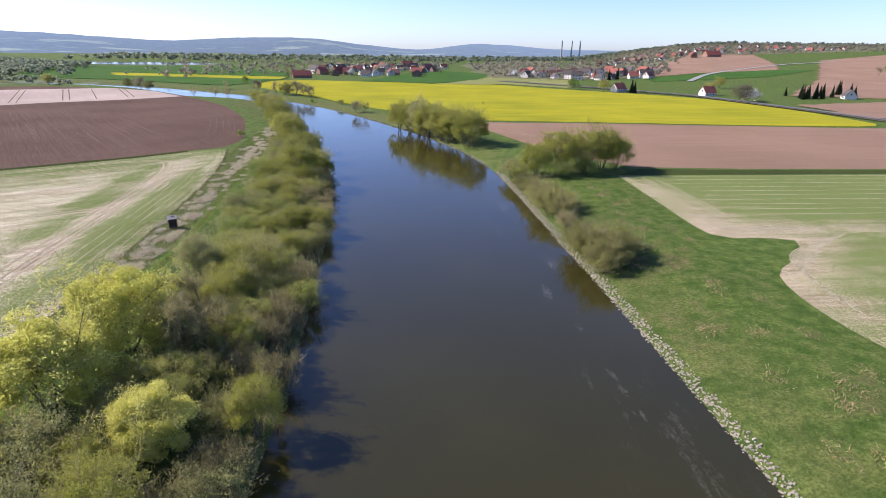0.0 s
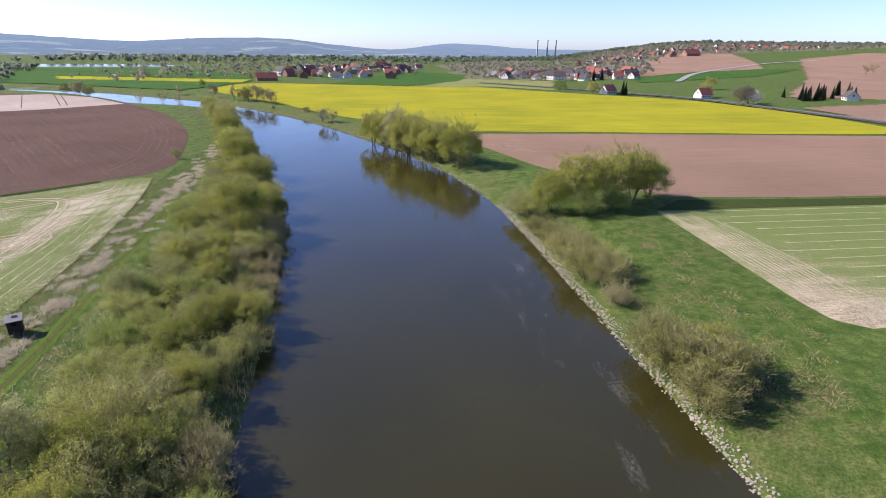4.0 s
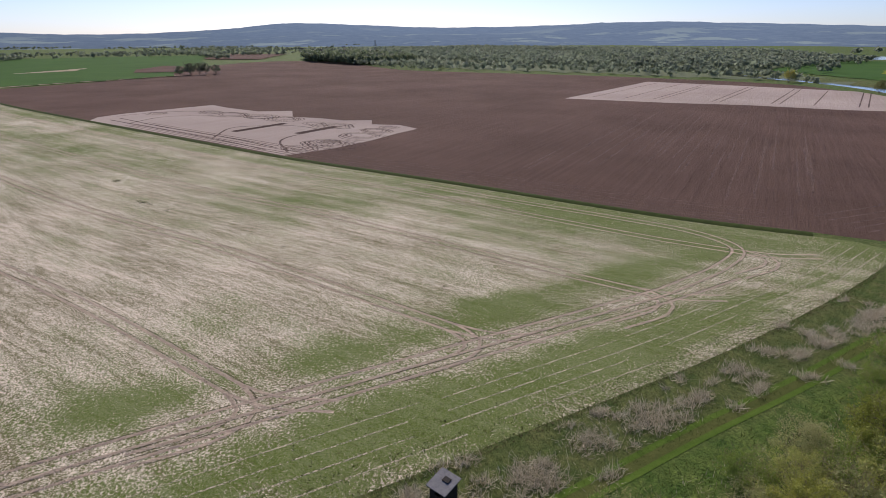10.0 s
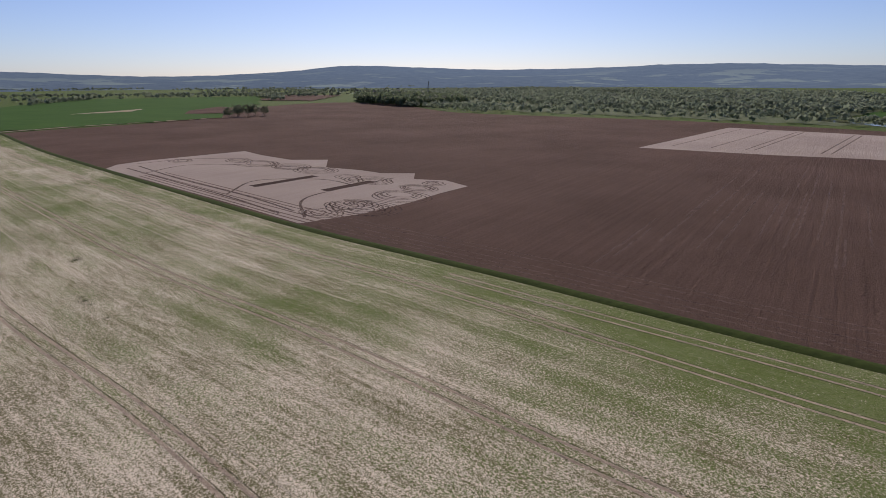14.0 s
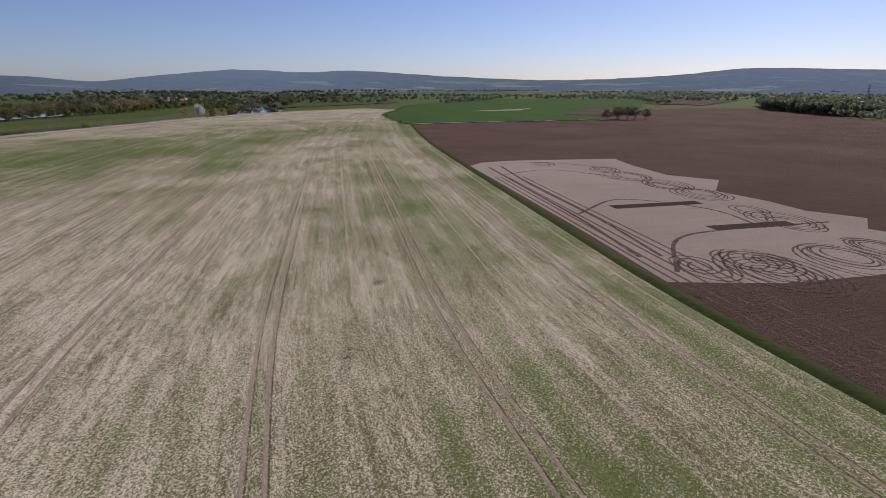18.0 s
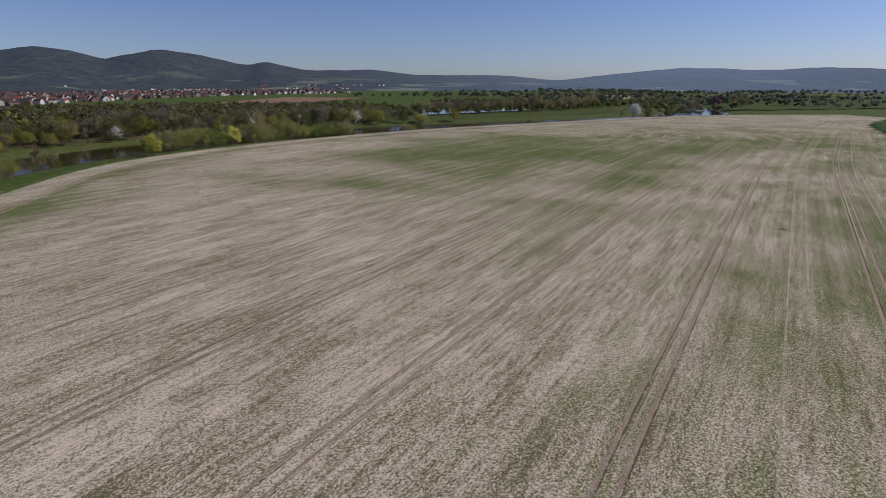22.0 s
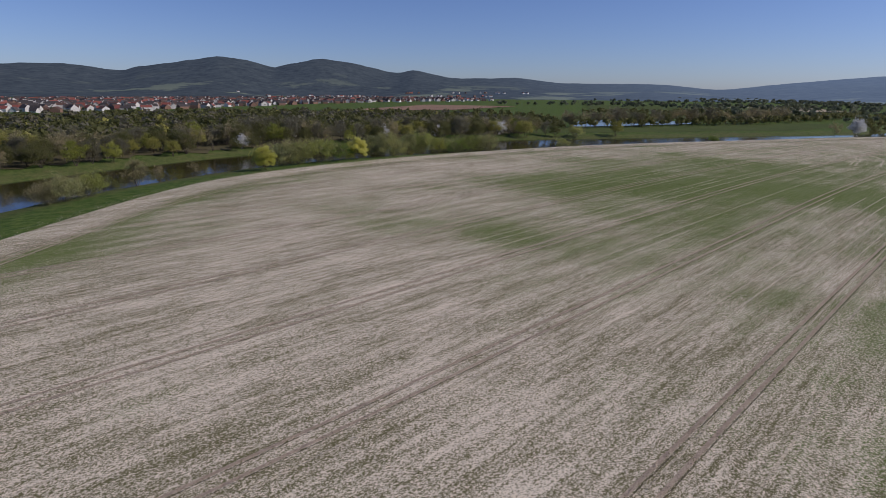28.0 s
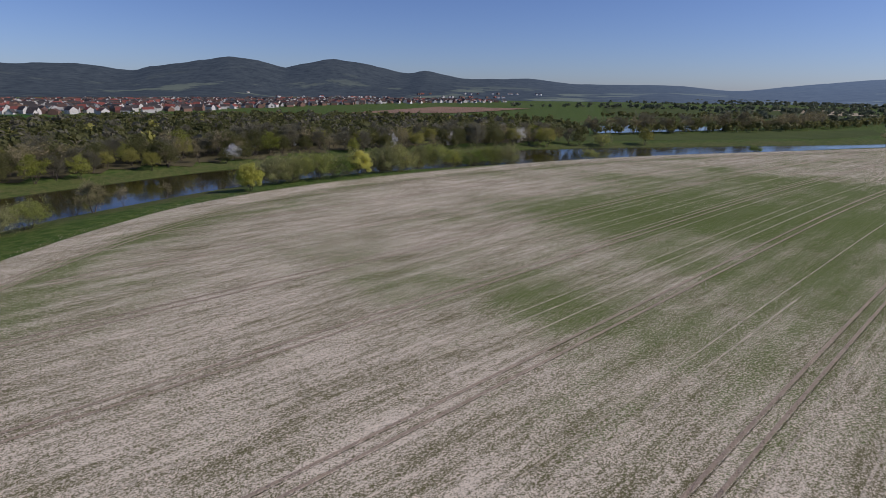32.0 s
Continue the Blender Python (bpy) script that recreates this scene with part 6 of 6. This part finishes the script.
def smokestack(x, y, top):
    root = tagged(new("smokestack"), "tall slim pale concrete power station chimney", "chimney", "chimneys of the power station")
    wv, wf = [], []
    z0 = float(ground_z(np.array([x]), np.array([y]))[0])
    tube(np.array([(0, 0, -2), (0, 0, (top - z0) * 0.5), (0, 0, top - z0)]), [3.0, 2.4, 2.0], 12, wv, wf)
    part("shaft", mesh_from("stack_shaft", wv, wf, STACK, True), root)
    cv, cf = [], []
    tube(np.array([(0, 0, top - z0 - 2.5), (0, 0, top - z0 + 0.2)]), [2.35, 2.35], 12, cv, cf)
    cf.append(tuple(range(12, 24)))
    part("rim", mesh_from("stack_rim", cv, cf, STACK), root)
    root.location = (x, y, z0)


for _a, _t in ((0.2789, 61), (0.2945, 61), (0.3074, 61)):
    smokestack(1900 * _a, 1900 * math.sqrt(1 - _a * _a), _t)

STEEL = plain_material("grey_steel", (0.10, 0.105, 0.11), (0.17, 0.175, 0.18), 0.5, rough=0.5)


def lattice_mast(x, y, height):
    """A tapering lattice mast with three arms."""
    root = tagged(new("power_mast"), "grey steel lattice power mast above the river woods", "power mast")
    h = height
    for sx in (-1, 1):
        for sy in (-1, 1):
            v, f = [], []
            tube(np.array([(sx * 2.6, sy * 2.6, -1.0), (sx * 0.9, sy * 0.9, h * 0.6), (sx * 0.25, sy * 0.25, h)]), [0.22, 0.16, 0.10], 4, v, f)
            part("leg", mesh_from("mast_leg", v, f, STEEL), root)
    for k in range(9):
        z0, z1 = h * k / 9, h * (k + 1) / 9
        w0, w1 = np.interp(z0, [0, h * 0.6, h], [2.6, 0.9, 0.25]), np.interp(z1, [0, h * 0.6, h], [2.6, 0.9, 0.25])
        for side in (-1, 1):
            v, f = [], []
            tube(np.array([(side * w0, -w0, z0), (side * w1, w1, z1)]), [0.09, 0.09], 3, v, f)
            tube(np.array([(-w0, side * w0, z0), (w1, side * w1, z1)]), [0.09, 0.09], 3, v, f)
            part("brace", mesh_from("mast_brace", v, f, STEEL), root)
    for z, w in ((0.68, 5.5), (0.80, 4.5), (0.92, 3.5)):
        v, f = [], []
        tube(np.array([(-w, 0, h * z), (0, 0, h * z + 0.8), (w, 0, h * z)]), [0.10, 0.22, 0.10], 4, v, f)
        part("arm", mesh_from("mast_arm", v, f, STEEL), root)
    root.matrix_basis = Matrix.Translation((x, y, float(ground_z(np.array([x]), np.array([y]))[0]))) @ Matrix.Rotation(0.4, 4, "Z")


lattice_mast(-951, 410, 30)

# the raised hide ----------------------------------------------------------------
WOOD_DARK = plain_material("tarred_boards", (0.018, 0.016, 0.014), (0.045, 0.040, 0.035), 2.0)
FELT = plain_material("grey_roofing_felt", (0.12, 0.12, 0.125), (0.20, 0.20, 0.20), 3.0)
WOOD_GREY = plain_material("weathered_wood", (0.16, 0.14, 0.12), (0.28, 0.25, 0.21), 3.0)


def raised_hide(x, y, turn):
    root = tagged(new("raised_hide"), "small dark boarded hunting hide on short legs beside the field", "hide")
    n = 9
    for side in range(4):
        for i in range(n):
            w = 1.66 / n
            short = side == 0 and 3 <= i <= 5
            ob = part("board", box_mesh("hide_board", (-w / 2 + 0.006, -0.015, 0.85, w / 2 - 0.006, 0.015 + 0.006 * (i % 2), 2.0 if short else 2.72), WOOD_DARK), root)
            a = side * math.pi / 2
            u = -0.83 + w * (i + 0.5)
            ob.matrix_basis = Matrix.Rotation(a, 4, "Z") @ Matrix.Translation((u, -0.83, 0))
    part("floor", box_mesh("hide_floor", (-0.86, -0.86, 0.76, 0.86, 0.86, 0.85), WOOD_DARK), root)
    roof = part("roof", mesh_from("hide_roof", [(-1.05, -1.1, 2.66), (1.05, -1.1, 2.66), (1.05, 1.1, 2.98), (-1.05, 1.1, 2.98), (-1.05, -1.1, 2.74), (1.05, -1.1, 2.74), (1.05, 1.1, 3.06), (-1.05, 1.1, 3.06)],
                           [(0, 3, 2, 1), (4, 5, 6, 7), (0, 1, 5, 4), (2, 3, 7, 6), (1, 2, 6, 5), (3, 0, 4, 7)], FELT), root, "grey felt roof")
    part("roof_board", mesh_from("hide_patch", [(-0.2, 0.0, 2.905), (0.45, 0.0, 2.905), (0.45, 0.5, 2.98), (-0.2, 0.5, 2.98), (-0.2, 0.0, 2.99), (0.45, 0.0, 2.99), (0.45, 0.5, 3.06), (-0.2, 0.5, 3.06)],
                                 [(0, 3, 2, 1), (4, 5, 6, 7), (0, 1, 5, 4), (2, 3, 7, 6), (1, 2, 6, 5), (3, 0, 4, 7)], WOOD_DARK), roof)
    for sx in (-0.75, 0.75):
        for sy in (-0.75, 0.75):
            part("leg", box_mesh("hide_leg", (sx - 0.06, sy - 0.06, -0.4, sx + 0.06, sy + 0.06, 0.76), WOOD_GREY), root)
    for s in (-0.25, 0.25):
        ob = part("ladder_rail", box_mesh("hide_rail", (s - 0.03, -0.03, -0.2, s + 0.03, 0.03, 1.15), WOOD_GREY), root)
        ob.matrix_basis = Matrix.Translation((0, -1.22, 0)) @ Matrix.Rotation(-0.32, 4, "X")
    for k in range(3):
        part("ladder_rung", box_mesh("hide_rung", (-0.25, -1.18 + 0.09 * k, 0.16 + 0.27 * k, 0.25, -1.13 + 0.09 * k, 0.20 + 0.27 * k), WOOD_GREY), root)
    root.matrix_basis = Matrix.Translation((x, y, float(ground_z(np.array([x]), np.array([y]))[0]) - 0.35)) @ Matrix.Rotation(turn, 4, "Z") @ Matrix.Scale(0.95, 4)


raised_hide(-50.6, 112.5, radians(25))

# stones of the east bank -------------------------------------------------------------
STONE = plain_material("pale_riprap_stone", (0.21, 0.185, 0.15), (0.43, 0.385, 0.32), 1.5)


def riprap(name, y0, y1, step, seed, rows, size, label, x_lo=-400):
    rng = np.random.default_rng(seed)
    line = smooth_line(OUTER[(OUTER[:, 1] > y0) & (OUTER[:, 1] < y1) & (OUTER[:, 0] > x_lo)], step)
    verts, faces = [], []
    cube = np.array([(x, y, z) for z in (-1, 1) for y in (-1, 1) for x in (-1, 1)], float)
    quad = np.array([(0, 2, 3, 1), (4, 5, 7, 6), (0, 1, 5, 4), (2, 6, 7, 3), (0, 4, 6, 2), (1, 3, 7, 5)])
    pts = []
    for p in line:
        for _ in range(rows):
            pts.append(p + rng.normal(0, 0.25, 2) + np.array([rng.uniform(-0.4, 1.7), 0]))
    pts = np.array(pts)
    z = ground_z(pts[:, 0], pts[:, 1])
    for (x, y), h in zip(pts, z):
        r = size * rng.uniform(0.5, 1.5)
        c = cube * rng.uniform(0.55, 1.0, (8, 3)) * (r, r * rng.uniform(0.6, 1), r * 0.6)
        a = rng.uniform(0, 6.28)
        rot = np.array([[math.cos(a), -math.sin(a), 0], [math.sin(a), math.cos(a), 0], [0.2, 0.1, 1]])
        faces.append(quad + 8 * len(verts))
        verts.append(c @ rot.T + (x, y, max(h, WATER_Z - 0.25) + r * 0.25))
    me = mesh_from(name, np.vstack(verts), np.vstack(faces).tolist(), STONE)
    return tagged(new(name, me), label, "stones", kind="stuff")


riprap("riprap", -40, 180, 0.36, 81, 7, 0.125, "pale riprap stones along the east waterline")
riprap("riprap_far", 180, 420, 0.8, 82, 3, 0.16, "pale riprap stones along the far waterline")

# dry grass and reeds ------------------------------------------------------------------
STRAW_BLADE = leaf_material("dry_grass_blades", [(0.36, 0.315, 0.22), (0.52, 0.465, 0.345), (0.68, 0.62, 0.48)], 0.0)
REED = leaf_material("reed_blades", [(0.30, 0.215, 0.12), (0.42, 0.31, 0.18), (0.52, 0.41, 0.26)], 0.0)
GRASS_BLADE = leaf_material("grass_blades", [(0.038, 0.062, 0.013), (0.066, 0.100, 0.022), (0.115, 0.135, 0.040)], 0.0)


def blades(name, pts, height, width, material, label, seed, lean=0.45):
    rng = np.random.default_rng(seed)
    pts = pts[~inside(pts[:, 0], pts[:, 1], RIVER)]
    n = len(pts)
    z = ground_z(pts[:, 0], pts[:, 1])
    base = np.column_stack([pts, np.maximum(z, WATER_Z) - 0.02])
    a = rng.uniform(0, 2 * math.pi, n)
    side = np.column_stack([np.cos(a), np.sin(a), 0 * a]) * (width * rng.uniform(0.6, 1.4, n))[:, None]
    tip = np.column_stack([rng.normal(0, lean, n), rng.normal(0, lean, n), np.ones(n)]) * (height * rng.uniform(0.5, 1.25, n))[:, None]
    v = np.stack([base - side, base + side, base + tip], 1).reshape(-1, 3)
    me = mesh_from(name, v, np.arange(3 * n).reshape(n, 3), material)
    return tagged(new(name, me), label, "grass", kind="stuff")


def tufts(rng, centres, per):
    out = [rng.normal(0, 1, (int(per * rx * ry), 2)) * 0.5 * (rx, ry) + (x, y) for x, y, rx, ry in centres]
    return np.vstack(out)


def dry_strip():
    rng = np.random.default_rng(91)
    spots = [(-49.5, 121, 2.2, 2.6), (-51.5, 128, 1.8, 2.4), (-51.0, 136, 1.8, 3.0), (-49, 107, 1.6, 2.6), (-50.5, 98, 2.0, 2.8), (-49, 91, 1.5, 2), (-50, 85, 1.8, 2.6), (-48.5, 76, 1.8, 3)]
    spots += [(-52.5 - 0.06 * (y - 138) + rng.normal(0, 1.5), y + rng.normal(0, 1.5), rng.uniform(0.9, 1.7), rng.uniform(1.2, 2.4)) for y in np.arange(143, 208, 4.4) if rng.random() < 0.75]
    spots += [(-49 + rng.normal(0, 0.8), y, 2.0, 3) for y in np.arange(20, 74, 6)]
    spots += [(-56 - k * 0.8 + rng.normal(0, 2), 212 + k * 6, 1.2, 1.8) for k in range(14)]
    spots += [(-51 - 0.06 * max(0, y - 130) + rng.normal(0, 1.9), y, rng.uniform(0.4, 1.2), rng.uniform(0.6, 1.8)) for y in rng.uniform(20, 260, 260)]
    blades("dry_grass", tufts(rng, spots, 150), 0.55, 0.035, STRAW_BLADE, "flattened pale dry grass tussocks beside the path", 92, 0.9)
    fill = np.column_stack([rng.uniform(-58, -47, 30000), rng.uniform(20, 250, 30000)])
    fill[:, 0] -= np.clip((fill[:, 1] - 130) * 0.07, 0, 6)
    blades("rough_grass", fill, 0.32, 0.025, GRASS_BLADE, "rough green grass between path and field", 93, 0.6)
    line = smooth_line(INNER[(INNER[:, 1] > 20) & (INNER[:, 1] < 240)], 0.12)
    pts = line + np.column_stack([rng.uniform(-3.2, 0.6, len(line)), rng.normal(0, 0.4, len(line))])
    pts = np.vstack([pts, pts + rng.normal(0, 0.5, pts.shape), pts + rng.normal(0, 0.6, pts.shape)])
    dens = np.array([noise.noise((p[1] * 0.06, 3.3, 0)) for p in pts])
    blades("reeds", pts[dens > -0.05], 1.3, 0.04, REED, "dry tan reeds along the west waterline", 94, 0.25)
    bank = np.column_stack([rng.uniform(-46, -18, 26000), rng.uniform(20, 212, 26000)])
    blades("bank_grass", bank, 0.5, 0.03, GRASS_BLADE, "tall grass between the bank bushes", 95, 0.5)
    deads = np.column_stack([rng.uniform(-44, -17, 16000), rng.uniform(20, 212, 16000)])
    blades("bank_dry_grass", deads, 0.6, 0.025, STRAW_BLADE, "dead stalks between the bank bushes", 96, 0.6)
    # east meadow
    em = np.column_stack([rng.uniform(34, 64, 30000), rng.uniform(20, 165, 30000)])
    blades("meadow_tufts", em, 0.2, 0.03, GRASS_BLADE, "green meadow tufts on the east bank", 97, 0.6)
    spots = [(38 + rng.uniform(0, 20), rng.uniform(30, 150), 1.6, 2.2) for _ in range(40)] + [(46, 97, 4, 3), (49, 91, 3, 3), (48, 62, 2, 2)]
    blades("meadow_dry_tufts", tufts(rng, spots, 30), 0.3, 0.05, REED, "dry patches in the east meadow", 98, 0.9)
    weeds = [(-159, 87, 1.0, 1.4), (-161, 86, 0.6, 0.6), (-157, 88.5, 0.5, 0.6), (-185, 80, 1.6, 1.2), (-116, 111, 0.7, 0.6), (-88, 130, 0.6, 0.6), (-267, 28, 1.2, 1.0), (-150, 92, 0.6, 0.5), (-101, 152, 0.6, 0.5), (-193, 130, 1.0, 0.6)]
    blades("weeds", tufts(rng, weeds, 200), 0.2, 0.03, leaf_material("dark_weeds", [(0.03, 0.035, 0.012), (0.05, 0.06, 0.02)], 0.0), "dark weed clumps in the stubble", 100, 0.8)
    # low regrowth and straw stubs of the stubble, in drilled rows
    rows = rng.uniform((-290, -150), (-56, 205), (330000, 2))
    d = line_dist(rows[:, 0], rows[:, 1], BORDER)[0]
    rows = rows[inside(rows[:, 0], rows[:, 1], np.vstack([S_EDGE, BORDER[::-1]])) & (np.abs((d / 0.55) % 1.0 - 0.5) < 0.30) & (d > 1.5)]
    thick = np.array([noise.noise((p[0] * 0.06, p[1] * 0.06, 0.0)) + 0.8 * noise.noise((p[0] * 0.45, p[1] * 0.45, 4.0)) for p in rows])
    green = rows[thick + rng.normal(0, 0.25, len(rows)) > 0.16]
    pale = rows[thick + rng.normal(0, 0.25, len(rows)) < -0.10]
    sprout = leaf_material("stubble_regrowth", [(0.070, 0.082, 0.024), (0.105, 0.115, 0.034), (0.15, 0.15, 0.055)], 0.0)
    blades("regrowth", np.repeat(green, 2, 0) + rng.normal(0, 0.05, (2 * len(green), 2)), 0.15, 0.085, sprout, "low olive green regrowth between the straw", 102, 1.1)
    blades("straw_stubs", np.repeat(pale, 2, 0) + rng.normal(0, 0.06, (2 * len(pale), 2)), 0.14, 0.06, leaf_material("straw_stubs", [(0.50, 0.43, 0.32), (0.66, 0.58, 0.44), (0.78, 0.70, 0.55)], 0.0), "pale cut straw stubs in drilled rows", 103, 1.2)
    # south rim of the field
    edge = smooth_line(S_EDGE[S_EDGE[:, 1] > -60], 0.05)
    blades("field_edge_weeds", offset_line(edge, 0.2) + rng.normal(0, 0.42, edge.shape), 0.28, 0.04, leaf_material("edge_weeds", [(0.06, 0.06, 0.022), (0.11, 0.095, 0.045), (0.20, 0.16, 0.09)], 0.0), "brown and green weeds along the field edge", 101, 0.7)
    line = smooth_line(S_EDGE[S_EDGE[:, 1] < -55], 0.25)
    pts = offset_line(line, 2.0)[:, :2] + rng.normal(0, 1.2, line.shape)
    blades("field_rim_grass", pts, 0.32, 0.05, STRAW_BLADE, "dry grass along the field's rim above the river", 99, 0.6)


dry_strip()

# boats drawn up on the bank --------------------------------------------------------------
BLUE_HULL = plain_material("blue_hull", (0.02, 0.045, 0.16), (0.035, 0.07, 0.24), 2.0, rough=0.4, spec=0.5)


def boat(x, y, turn, tip):
    root = tagged(new("canoe"), "dark blue canoe lying on the river meadow", "canoe", "canoes on the bank")
    secs, v, f = np.linspace(-1, 1, 13), [], []
    for s in secs:
        w = 0.42 * math.sqrt(max(0.0, 1 - s * s)) + 0.02
        for k in range(7):
            a = math.pi * k / 6
            v.append((2.3 * s, w * math.cos(a), 0.36 - 0.34 * math.sin(a) * (1 - 0.3 * s * s) + 0.12 * s * s))
    for i in range(12):
        for k in range(6):
            f.append((i * 7 + k, i * 7 + k + 1, (i + 1) * 7 + k + 1, (i + 1) * 7 + k))
    part("hull", mesh_from("canoe_hull", v, f, BLUE_HULL, True), root)
    for s in (-0.5, 0.45):
        part("seat", box_mesh("canoe_seat", (s * 2.3 - 0.12, -0.33, 0.28, s * 2.3 + 0.12, 0.33, 0.31), WOOD_GREY), root)
    z = float(ground_z(np.array([x]), np.array([y]))[0])
    root.matrix_basis = Matrix.Translation((x, y, z + (0.42 if tip else 0.0))) @ Matrix.Rotation(turn, 4, "Z") @ Matrix.Rotation(math.pi if tip else 0.0, 4, "X")


boat(-84.5, -103, 1.2, False)
boat(-86.5, -102, 1.35, False)
boat(-88.2, -104, 1.1, True)
